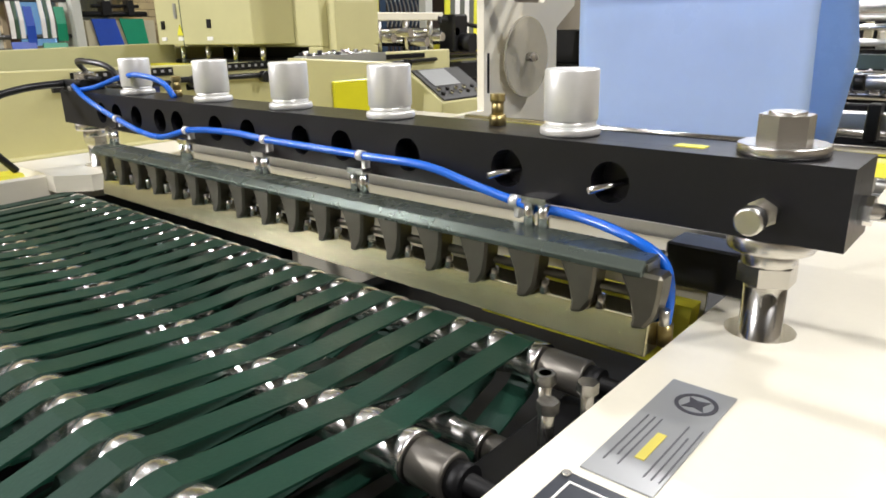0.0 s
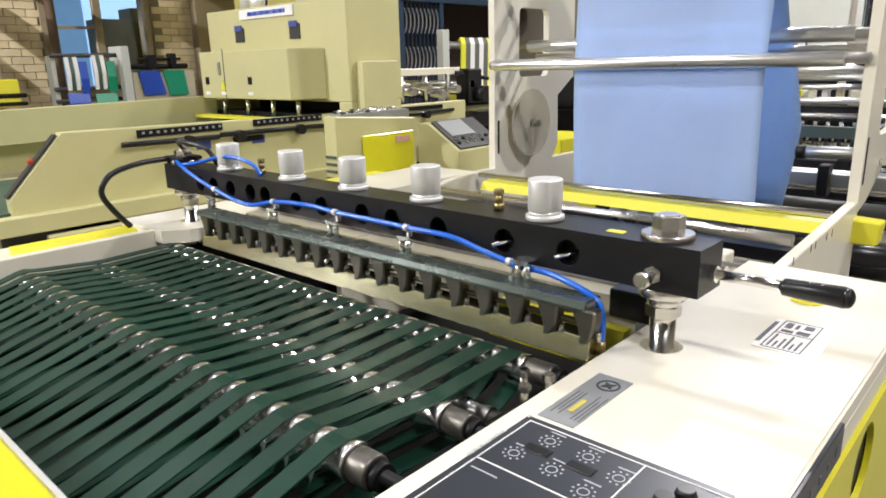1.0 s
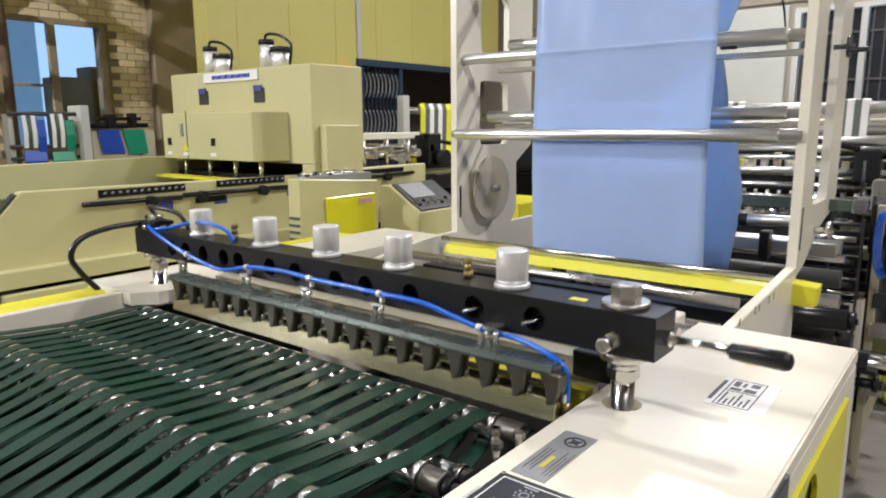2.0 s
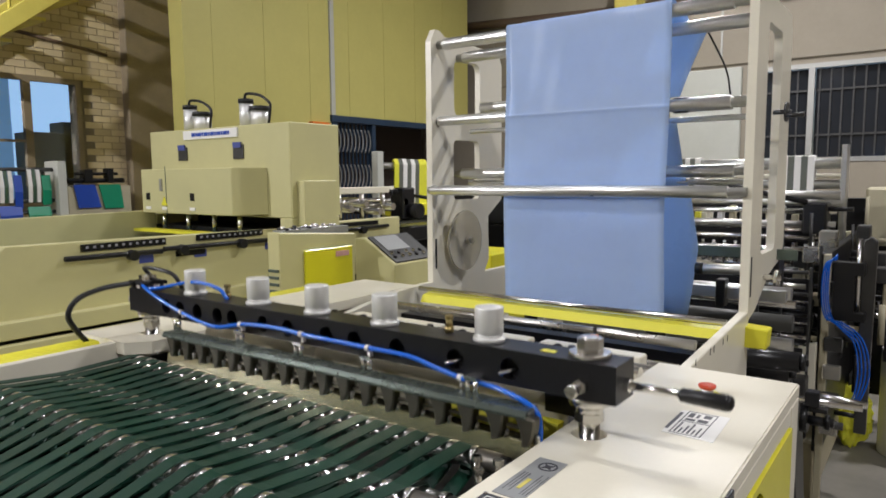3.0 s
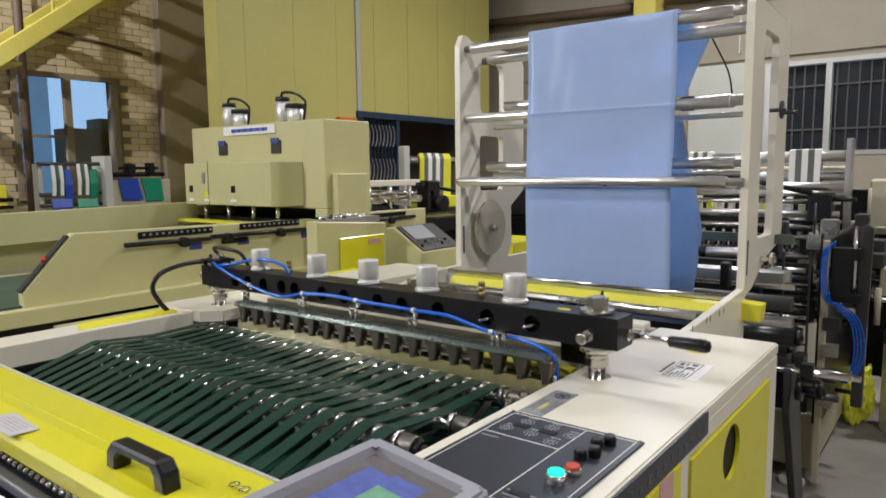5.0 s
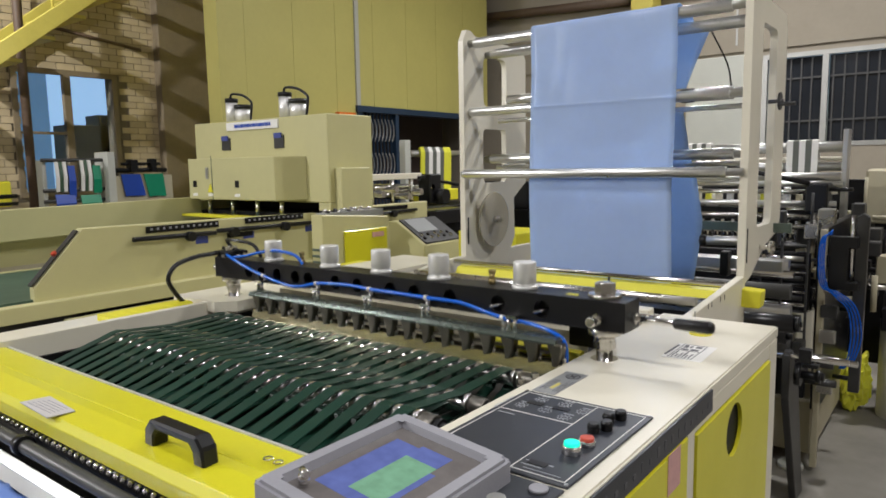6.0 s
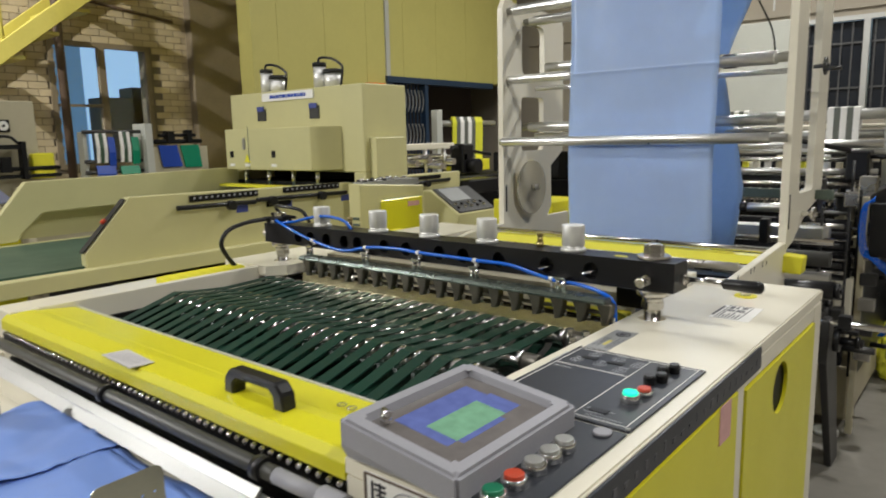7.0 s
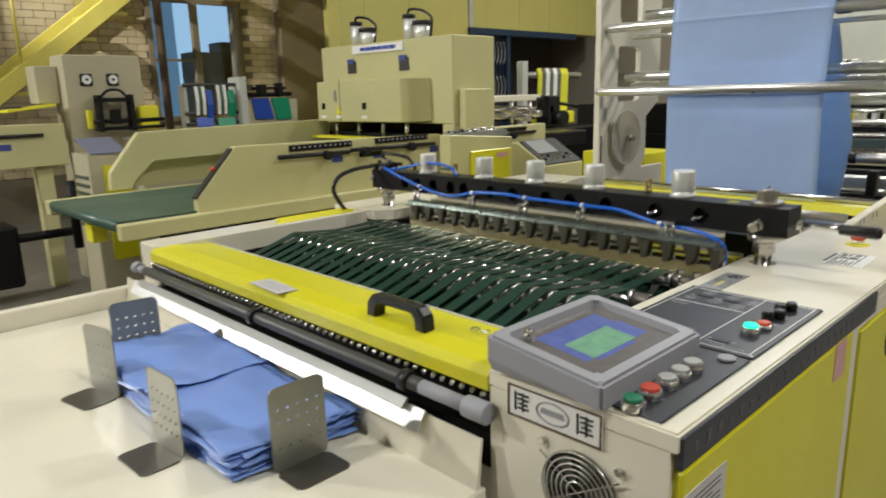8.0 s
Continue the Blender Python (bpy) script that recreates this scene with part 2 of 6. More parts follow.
def tube(pts, r, seg=10, n=8, smooth=True):
    line = smooth_line(pts, n) if smooth else [Vector(q) for q in pts]
    bm = bmesh.new()
    rings = []
    side = None
    for i, c in enumerate(line):
        d = (line[min(i + 1, len(line) - 1)] - line[max(i - 1, 0)]).normalized()
        if side is None:
            side = d.orthogonal().normalized()
        side = (side - d * side.dot(d)).normalized()
        up = d.cross(side)
        rings.append([bm.verts.new(c + r * (side * math.cos(a) + up * math.sin(a))) for a in [2 * math.pi * k / seg for k in range(seg)]])
    for a, b in zip(rings, rings[1:]):
        for k in range(seg):
            bm.faces.new((a[k], a[(k + 1) % seg], b[(k + 1) % seg], b[k])).smooth = True
    bm.faces.new(rings[0][::-1])
    bm.faces.new(rings[-1])
    return bm


def join(*bms):
    out = bmesh.new()
    for b in bms:
        me = bpy.data.meshes.new("tmp")
        b.to_mesh(me)
        out.from_mesh(me)
        bpy.data.meshes.remove(me)
        b.free()
    return out


def thing(name, at, label, category, group="", kind=""):
    ob = new(name)
    ob.location = at
    ob.empty_display_size = 0.05
    ORG[ob] = Vector(at)
    return tagged(ob, label, category, group, kind)


def part(name, bm, material, parent=None, label=""):
    me = bpy.data.meshes.new(name)
    if parent is not None:
        bm.transform(Matrix.Translation(-ORG[parent]))
    bm.to_mesh(me)
    bm.free()
    me.materials.append(material)
    ob = new(name, me)
    if parent is not None:
        ob.parent = parent
        ORG[ob] = ORG[parent]
    else:
        ORG[ob] = Vector((0, 0, 0))
    return tagged(ob, label)


def solo(name, bm, material, label, category, group="", kind=""):
    """A thing of one mesh, its origin at the middle of its base."""
    lo = Vector([min(v.co[i] for v in bm.verts) for i in range(3)])
    hi = Vector([max(v.co[i] for v in bm.verts) for i in range(3)])
    at = Vector(((lo.x + hi.x) / 2, (lo.y + hi.y) / 2, lo.z))
    bm.transform(Matrix.Translation(-at))
    ob = part(name, bm, material)
    ob.location = at
    ORG[ob] = at
    return tagged(ob, label, category, group, kind)


def hexbolt(c, axis, af, h):
    c, a = Vector(c), Vector(axis).normalized()
    b = cyl(c, c + a * h, af / 1.732, 6)
    for f in b.faces:
        f.smooth = False
    return b


# ---- the hall's walls, window, stair ----
def hall():
    tagged(part("floor", box(-10.2, 6, -7, 7.7, -0.1, 0), FLOOR), "worn grey concrete factory floor", "floor", kind="structure")
    # unseen roof and two closing walls; the dark roof lowers the fill light
    tagged(part("ceiling", box(-10.2, 6.2, -7.2, 7.7, 5.6, 5.7), CEILM), "unseen factory ceiling, dark to cut bounced light", "ceiling", kind="structure")
    tagged(part("wall_south", box(-10.2, 6.2, -7.2, -7, 0, 5.6), WALLG), "plain grey plaster wall", "wall", kind="structure")
    tagged(part("wall_east", box(6, 6.2, -7, 7.5, 0, 5.6), WALLG), "plain grey plaster wall", "wall", kind="structure")
    # north wall with a wide barred window
    n = part("wall_north", plate_with_holes([(-10.2, 0), (6.2, 0), (6.2, 5.6), (-10.2, 5.6)], [[(-1.45, 1.45), (1.6, 1.45), (1.6, 2.50), (-1.45, 2.50)]], "y", 7.5, 7.7), WALLG)
    tagged(n, "stained pale plaster wall with pipes", "wall", kind="structure")
    part("dado", box(-5.0, 6.0, 7.47, 7.5, 2.57, 2.64), WALLG, n, "dusty ledge")
    part("pipe", tube([(-6, 7.4, 3.48), (-3.0, 7.4, 3.34)], 0.06, 10, 2), BROWN, n, "dark overhead pipe")
    part("pipe", tube([(-2.6, 7.4, 3.36), (1.5, 7.4, 3.2)], 0.05, 10, 2), BROWN, n, "dark overhead pipe")
    part("panel_line", box(-1.75, -1.73, 7.485, 7.5, 2.65, 4.6), GREYSTEEL, n)
    part("pillar", box(-2.93, -2.65, 7.2, 7.5, 0, 5.6, 0.01), LEMONY, n, "yellow painted steel pillar")
    part("pale_board", box(-2.30, -1.50, 7.44, 7.5, 0.6, 2.53, 0.01), PALEBOARD, n, "pale board leaning on the wall")
    w = thing("window_2", (0.0, 7.6, 1.45), "barred sliding window with dark panes", "window", kind="structure")
    part("window_frame", join(box(-1.45, 1.6, 7.49, 7.55, 1.45, 1.50), box(-1.45, 1.6, 7.49, 7.55, 2.45, 2.50), *[box(x - 0.03, x + 0.03, 7.49, 7.55, 1.50, 2.45) for x in (-1.42, -0.80, 0.28, 1.57)]), GREYSTEEL, w)
    for a, b in ((-1.39, -0.83), (-0.77, 0.25), (0.31, 1.54)):
        part("pane", box(a, b, 7.58, 7.585, 1.50, 2.45), DARKPANE, w)
    for k in range(28):
        x = -1.37 + 2.88 * k / 27
        part("bar", box(x - 0.008, x + 0.008, 7.56, 7.572, 1.5, 2.45), DARKSTEEL, w)
    for z in (1.74, 2.22):
        part("bar", box(-1.39, 1.54, 7.552, 7.56, z - 0.01, z + 0.01), DARKSTEEL, w)
    # west wall, tan tiles round a window on a lit room
    ww = part("wall_west", plate_with_holes([(-7, 0), (7.5, 0), (7.5, 5.6), (-7, 5.6)], [[(2.08, 1.06), (3.22, 1.06), (3.22, 2.47), (2.08, 2.47)]], "x", -8.2, -8.0), GROUT)
    tagged(ww, "tan tiled wall with a window on a lit room", "wall", kind="structure")
    wf = thing("window_1", (-8.1, 2.65, 1.0), "sliding window on a bright blue-lit room", "window", kind="structure")
    part("window_frame", join(box(-8.03, -7.96, 2.05, 2.11, 1.03, 2.50), box(-8.03, -7.96, 3.19, 3.25, 1.03, 2.50), box(-8.03, -7.96, 2.11, 3.19, 2.44, 2.50), box(-8.03, -7.96, 2.11, 3.19, 1.03, 1.09), box(-8.03, -7.96, 2.61, 2.69, 1.09, 2.44), box(-8.02, -7.97, 2.11, 2.61, 1.75, 1.78)), BROWNTILE, wf)
    for a, b in ((2.11, 2.61), (2.69, 3.19)):
        p = part("pane", box(-8.0, -7.994, a, b, 1.09, 2.44), GLASS, wf)
        p.visible_shadow = False
    # two glowing panels stand for the bright and the dim half of the room
    tagged(part("backdrop", box(-10.2, -10.15, 3.35, 6.0, 0.0, 4.0), ROOMGLOW), "glowing bluish panel standing for the lit room beyond the window", "backdrop", kind="structure")
    tagged(part("backdrop", box(-10.2, -10.15, 0.5, 3.35, 0.0, 4.0), ROOMDIM), "fainter glowing panel standing for the dim part of that room", "backdrop", kind="structure")
    for y0, y1, z1 in ((3.15, 3.75, 1.95), (3.6, 4.2, 2.1), (2.3, 2.6, 1.35)):
        solo("carton_stack", box(-9.6, -9.2, y0, y1, 0.0, z1, 0.01), CARTON, "stack of grey cartons beyond the window", "carton", "cartons beyond the window")
    tagged(part("room_wall", box(-10.2, -8.2, 0.3, 0.5, 0, 4), WALLG), "plain side wall", "wall", kind="structure")
    tagged(part("room_wall", box(-10.2, -8.2, 6.0, 6.2, 0, 4), WALLG), "plain side wall", "wall", kind="structure")
    tagged(part("room_ceiling", box(-10.2, -8.2, 0.5, 6.0, 4.0, 4.1), WALLG), "plain room ceiling", "ceiling", kind="structure")
    part("pillar", box(-8.0, -7.85, 3.78, 4.5, 0, 5.6, 0.01), BROWNTILE, ww, "dark tan corner pillar")
    part("lintel_pipe", tube([(-7.97, 2.5, 2.98), (-7.97, 3.6, 2.84)], 0.02, 8, 2), BROWN, ww)
    solo("steel_pipe", cyl((-7.4, 1.96, 0), (-7.4, 1.96, 5.6), 0.045, 14), BROWN, "dark brown upright steel pipe", "pipe")


def wall_tiles(ww):
    """Tiles on the west wall: those beside the window singly, the rest as one mesh."""
    shared = bpy.data.meshes.new("tile")
    b = box(0, 0.012, 0.004, 0.206, 0.003, 0.077, 0.002)
    b.to_mesh(shared)
    b.free()
    shared.materials.append(BRICKM)
    rest = bmesh.new()
    rng = random.Random(9)
    rows = int(4.6 / 0.08)
    made = 0
    for r in range(rows):
        for c in range(56):
            y, z = -7 + 0.21 * c + 0.105 * (r % 2), 0.5 + 0.08 * r
            if y > 3.75 or (1.93 < y < 3.2 and 0.97 < z < 2.48) or y < -2.5:
                continue
            if 1.2 < z < 3.3 and (1.1 < y) and made < 290:
                o = new("tile", shared)
                o.location = (-8.0 + rng.uniform(0, 0.004), y, z)
                o.parent = ww
                made += 1
            else:
                t = box(-8.0, -7.988 + rng.uniform(0, 0.004), y + 0.004, y + 0.206, z + 0.003, z + 0.077)
                vs = [rest.verts.new(v.co) for v in t.verts]
                t.verts.index_update()
                for f in t.faces:
                    rest.faces.new([vs[v.index] for v in f.verts])
                t.free()
    tagged(part("tiles", rest, BRICKM, ww, "small tan wall tiles"), kind="stuff")


def enclosure():
    e = thing("yellow_enclosure", (-5.3, 4.9, 0), "tall yellow sheet-metal enclosure with a dark doorway", "enclosure", kind="structure")
    y, k = 2.75, 0
    while y < 7.2:
        y1 = min(y + 0.30, 7.27)
        z0 = 2.01 if y >= 4.54 else 0.0
        part("panel", box(-5.3, -5.1 + 0.003 * (k % 2), y + 0.0006, y1 - 0.0006, z0, 5.6), WALLY, e, "yellow ribbed wall panel")
        y, k = y1, k + 1
    part("corner_trim", box(-5.1, -5.075, 4.54, 4.60, 2.01, 5.6), PALEBOARD, e, "pale vertical trim")
    part("return_wall", box(-8.0, -5.302, 4.5, 4.6, 0.0, 5.6), WALLY, e)
    part("header", box(-5.18, -5.06, 4.53, 6.6, 1.94, 2.01), NAVY, e, "navy steel header")
    # dark sheet set behind the gate in place of the doorway's shade
    part("back_panel", box(-6.0, -5.95, 4.6, 7.27, 0.0, 2.05), DOORSHADE, e, "dark brown sheet standing for the shade inside the doorway")
    part("jamb", box(-5.16, -5.08, 4.55, 4.63, 0, 1.94), NAVY, e)
    part("jamb", box(-5.16, -5.08, 5.20, 5.26, 0, 1.94), NAVY, e)
    for j in range(9):
        yy = 4.66 + 0.062 * j
        part("gate_slat", box(-5.14, -5.12, yy, yy + 0.012, 0.0, 1.94), NAVY, e)
        for z in (1.34, 1.74):
            part("gate_link", tube([(-5.11, yy + 0.006, z - 0.13), (-5.105, yy + 0.03, z - 0.05), (-5.105, yy + 0.03, z + 0.05), (-5.11, yy + 0.006, z + 0.13)], 0.007, 6, 3), GREYSTEEL, e, "pale bent gate link")
    part("orange_frame", join(box(-5.09, -5.02, 4.20, 4.46, 1.83, 1.92, 0.006), box(-5.085, -5.03, 4.40, 4.455, 1.30, 1.83, 0.004)), ORANGE, e, "orange steel frame")


def stairs():
    s = thing("steel_staircase", (-7.4, 1.0, 0), "yellow steel staircase with open treads", "staircase")
    run = lambda y: 0.78 * y + 1.22
    for x in (-6.93, -7.84):
        part("stringer", prism([(-1.69, 0.0), (-1.436, 0.0), (4.0, run(4.0) - 0.1), (4.0, run(4.0) + 0.1)], "x", x - 0.04, x + 0.04, 0.005), LEMONY, s, "yellow steel stringer")
        part("handrail", tube([(x, -1.5, run(-1.5) + 1.05), (x, 1.0, run(1.0) + 1.05), (x, 4.0, run(4.0) + 1.05)], 0.026, 8, 3), LEMONY, s, "yellow handrail")
        for q in range(7):
            y = -1.25 + 0.84 * q
            part("baluster", cyl((x, y, run(y)), (x, y, run(y) + 1.05), 0.017, 8), LEMONY, s)
    for q in range(17):
        y = -1.45 + 0.33 * q
        part("tread", box(-7.79, -6.98, y, y + 0.28, run(y) - 0.01, run(y) + 0.025), LEMONY, s, "yellow steel tread")


# ---- the second machine, across the aisle ----
def hose_loop(c):
    x, y, z = c
    return tube([(x, y - 0.05, z + 0.2), (x, y - 0.02, z + 0.235), (x, y + 0.06, z + 0.22), (x, y + 0.11, z + 0.16), (x, y + 0.11, z + 0.10)], 0.008, 8, 4)


def second_machine():
    m = thing("bottom_sealing_machine", (-3.0, 1.0, 0), "pale olive bag machine with a tall press hood", "machine")
    guard = [(0.01, 0.73), (0.01, 0.80), (0.225, 1.022), (1.585, 1.003), (1.80, 0.70)]
    part("side_guard", prism(guard, "x", -2.60, -2.55, 0.004), BEIGE, m, "pale olive side guard with a sloped end")
    part("end_plate", prism([(0.005, 0.803), (0.002, 0.809), (0.205, 1.016), (0.21, 1.012)], "x", -2.595, -2.556), DARKSTEEL, m, "dark control strip on the sloped end")
    part("red_button", cyl((-2.575, 0.115, 0.92), (-2.575, 0.105, 0.932), 0.012, 14), RED, m)
    far = [(-0.02, 0.76), (-0.01, 0.86), (0.17, 1.067), (1.5, 1.084), (1.5, 0.76), (0.8, 0.76), (0.75, 0.91), (0.24, 0.90), (0.12, 0.80), (0.1, 0.76)]
    part("side_guard", prism(far, "x", -3.65, -3.60, 0.004), BEIGE, m, "pale olive side guard with an opening")
    part("inner_plate", box(-3.74, -3.70, 0.1, 1.5, 0.76, 0.95), BEIGE, m)
    part("rail", box(-2.56, -2.50, -0.36, 1.7, 0.675, 0.742, 0.004), BEIGE, m)
    part("rail", box(-3.62, -3.54, -0.36, 1.7, 0.675, 0.748, 0.004), BEIGE, m)
    part("green_belt", join(box(-3.53, -2.57, -0.34, 1.5, 0.735, 0.75), cyl((-3.53, -0.34, 0.725), (-2.57, -0.34, 0.725), 0.025, 16)), BELTPALE, m, "wide dull green conveyor belt")
    part("frame", box(-3.55, -2.55, 0.2, 1.5, 0.1, 0.66, 0.01), DARK, m, "dark underframe")
    part("base_plate", box(-2.52, -2.48, 0.1, 2.6, 0.05, 0.66, 0.004), BEIGE, m)
    part("yellow_foot", box(-3.2, -3.1, -0.3, -0.22, 0.58, 0.67, 0.004), SAFETY, m)
    for y0, y1, z in ((0.515, 0.91, 0.992), (1.075, 1.48, 0.994)):
        s = part("scale", box(-2.55, -2.543, y0, y1, z - 0.016, z + 0.014, 0.001), DARK, m, "black slotted scale")
        for k in range(12):
            yy = y0 + 0.02 + (y1 - y0 - 0.04) * k / 11
            part("slot", box(-2.543, -2.542, yy, yy + 0.012, z - 0.004, z + 0.006), GREYP, s)
    for y0, y1, z, ks in ((0.44, 0.88, 0.955, (0.73,)), (0.89, 1.52, 0.957, (0.983, 1.325))):
        part("slide_rod", cyl((-2.53, y0, z), (-2.53, y1, z - 0.006), 0.011, 12), RUBBER, m, "black slide rod")
        for k in ks:
            part("knob", cyl((-2.54, k, z - 0.01), (-2.50, k, z - 0.01), 0.024, 16, bev=0.003), RUBBER, m, "black knob")
    for y in (0.775, 1.06, 1.495):
        part("blue_label", box(-2.55, -2.547, y, y + 0.07, 0.902, 0.937), LABELB, m, "small blue label")
    part("scale", box(-2.55, -2.544, 0.96, 1.12, 0.915, 0.94), DARK, m)
    # press hood
    part("hood", box(-3.75, -2.42, 1.58, 1.95, 1.06, 1.555, 0.006), BEIGE, m, "pale olive press hood")
    part("hood_cover", prism([(-3.57, 1.40), (-2.69, 1.40), (-2.61, 1.579), (-3.62, 1.579)], "z", 1.075, 1.325, 0.004), BEIGE, m, "pale olive front cover")
    part("cover_seam", box(-3.31, -3.307, 1.397, 1.40, 1.07, 1.34), GREENGREY, m)
    part("hood_foot", box(-2.52, -2.42, 1.58, 1.94, 0.70, 1.06, 0.005), BEIGE, m)
    part("hood_foot", box(-3.70, -3.6, 1.5, 1.9, 0.745, 1.06, 0.005), BEIGE, m)
    part("side_box", box(-2.419, -2.36, 1.62, 1.86, 0.985, 1.255, 0.004), BEIGE, m, "pale olive side box")
    for x in (-3.45, -3.2, -2.95, -2.72):
        part("press_post", cyl((x, 1.47, 0.98), (x, 1.47, 1.07), 0.014, 12), STEEL, m)
    # dark sheet added so that the gap under the hood looks shaded
    part("dark_back", box(-3.59, -2.55, 1.80, 1.85, 0.75, 1.055), DARK, m)
    part("press_plate", box(-3.6, -2.56, 1.5, 1.8, 0.96, 1.0), DARK, m, "dark press plate")
    part("yellow_strip", box(-3.58, -2.6, 1.34, 1.42, 0.97, 0.985), SAFETY, m)
    sign = part("sign", box(-3.37, -2.85, 1.57, 1.58, 1.495, 1.545), WHITE, m, "white sign with blue bars")
    for k in range(18):
        part("sign_bar", box(-3.28 + 0.0205 * k, -3.267 + 0.0205 * k + 0.004 * (k % 3 == 0), 1.567, 1.57, 1.51, 1.53), BLUED, sign)
    for x in (-3.39, -2.85):
        o = part("opening", box(x - 0.045, x + 0.045, 1.573, 1.58, 1.375, 1.45), DARKSTEEL, m, "square opening with a blue label")
        part("blue_label", box(x - 0.04, x + 0.03, 1.567, 1.573, 1.435, 1.465), LABELB, o)
    for x, c in ((-3.5, DARK), (-3.33, SAFETY), (-3.05, DARK)):
        part("warning_sticker", prism([(x - 0.03, 1.12), (x + 0.03, 1.12), (x, 1.17)] if c is SAFETY else [(x - 0.018, 1.15), (x + 0.018, 1.15), (x + 0.018, 1.19), (x - 0.018, 1.19)], "y", 1.396, 1.40), c, m)
        part("sticker_text", box(x - 0.025, x + 0.025, 1.396, 1.40, 1.095, 1.112), WHITE, m)
    part("handle_plate", box(-3.37, -3.345, 1.394, 1.40, 1.20, 1.27), GREYSTEEL, m)
    for x in (-3.40, -2.845):
        a = part("air_cylinder", join(cyl((x + 0.02, 1.72, 1.553), (x + 0.02, 1.72, 1.64), 0.055, 24), cyl((x - 0.08, 1.70, 1.553), (x - 0.08, 1.70, 1.685), 0.04, 24)), ALU, m, "bright air cylinders")
        part("cap", join(cyl((x + 0.02, 1.72, 1.64), (x + 0.02, 1.72, 1.665), 0.062, 24), cyl((x - 0.08, 1.70, 1.685), (x - 0.08, 1.70, 1.71), 0.044, 24)), RUBBER, a)
        part("hose", tube([(x - 0.09, 1.70, 1.71), (x - 0.07, 1.70, 1.738), (x + 0.03, 1.71, 1.725), (x + 0.10, 1.72, 1.685), (x + 0.11, 1.72, 1.65), (x + 0.09, 1.72, 1.56)], 0.008, 8, 4), RUBBER, a)
    # switch cabinet with a yellow door
    c = cabinet = thing("switch_cabinet", (-2.2, 1.4, 0), "pale olive switch cabinet with a yellow door", "cabinet")
    part("body", prism([(1.13, 0.0), (1.62, 0.0), (1.62, 1.0), (1.13, 1.035)], "x", -2.085, -2.0, 0.005), BEIGE, c)
    part("door", box(-2.0, -1.988, 1.27, 1.59, 0.35, 0.945, 0.004), LEMON, c, "lemon yellow door")
    part("door_label", box(-1.988, -1.985, 1.47, 1.56, 0.90, 0.925), PINK, c)
    part("plate", box(-2.08, -2.005, 1.16, 1.58, 1.008, 1.04), SILVERLAB, c, "silver switch plate")
    rng = random.Random(4)
    for k in range(16):
        x, y = -2.07 + 0.026 * (k % 3), 1.19 + 0.07 * (k // 3)
        part("switch", cyl((x, y, 1.03), (x, y, 1.048 + rng.uniform(0, 0.012)), 0.011, 10), rng.choice((RUBBER, CHROME, CHROME, STEEL)), c)
    for k in range(6):
        part("louvre", box(-2.075, -2.01, 1.122, 1.13, 0.86 - 0.03 * k, 0.872 - 0.03 * k), GREENGREY, c)
    # rear guard with a scale, bright rollers above
    r = thing("rear_conveyor", (-3.0, 2.4, 0), "rear conveyor with bright rollers and an olive guard", "conveyor")
    part("side_guard", box(-2.56, -2.50, 1.94, 2.58, 0.70, 1.02, 0.004), BEIGE, r)
    part("scale", box(-2.5, -2.494, 1.97, 2.36, 0.985, 1.008), DARK, r)
    part("slide_rod", cyl((-2.49, 1.96, 0.965), (-2.49, 2.45, 0.972), 0.01, 10), RUBBER, r)
    part("knob", cyl((-2.5, 2.2, 0.96), (-2.46, 2.2, 0.96), 0.022, 14), RUBBER, r)
    part("frame", box(-3.6, -2.56, 1.95, 3.0, 0.1, 0.9, 0.01), DARK, r)
    for k in range(7):
        z, y = 1.06 + 0.025 * (k % 3), 2.0 + 0.13 * k
        part("roller", cyl((-3.6, y, z), (-2.5, y, z), 0.022, 16), CHROME, r, "bright roller")
    part("top_bar", box(-2.62, -2.56, 1.95, 2.6, 1.17, 1.21, 0.004), CREAM, r)
    for y in (2.1, 2.3, 2.5):
        part("post", cyl((-2.58, y, 0.99), (-2.58, y, 1.19), 0.016, 12), STEEL, r)
    part("black_gear", join(box(-2.62, -2.5, 2.62, 2.75, 1.0, 1.2, 0.01), cyl((-2.56, 2.55, 1.18), (-2.5, 2.95, 1.12), 0.012, 8), box(-2.7, -2.5, 2.6, 3.1, 0.85, 0.95, 0.01), cyl((-2.5, 2.7, 1.05), (-2.42, 2.7, 1.05), 0.05, 14), hose_loop((-2.55, 2.6, 0.95))), RUBBER, r, "black drive gear")
    d = thing("control_console", (-2.1, 2.0, 0), "pale olive sloped control console", "console")
    part("body", prism([(-2.36, 0.0), (-2.06, 0.0), (-2.06, 0.80), (-2.28, 0.93), (-2.36, 0.93)], "y", 2.0, 2.40, 0.004), BEIGE, d)
    part("panel", prism([(-2.065, 0.806), (-2.28, 0.933), (-2.278, 0.94), (-2.063, 0.813)], "y", 2.02, 2.38), DARKSTEEL, d, "dark grey key panel")
    part("display", prism([(-2.15, 0.866), (-2.265, 0.934), (-2.263, 0.938), (-2.148, 0.87)], "y", 2.05, 2.25), SILVERLAB, d)
    for q in range(10):
        part("key", cyl((-2.10 - 0.028 * (q % 2), 2.05 + 0.065 * (q // 2), 0.83 + 0.0165 * (q % 2)), (-2.093 - 0.028 * (q % 2), 2.05 + 0.065 * (q // 2), 0.845 + 0.0165 * (q % 2)), 0.011, 10), CHROME if q % 3 else RUBBER, d)
    st = thing("film_stand", (-3.0, 3.1, 0), "white stand with striped film hanging over rods", "film stand")
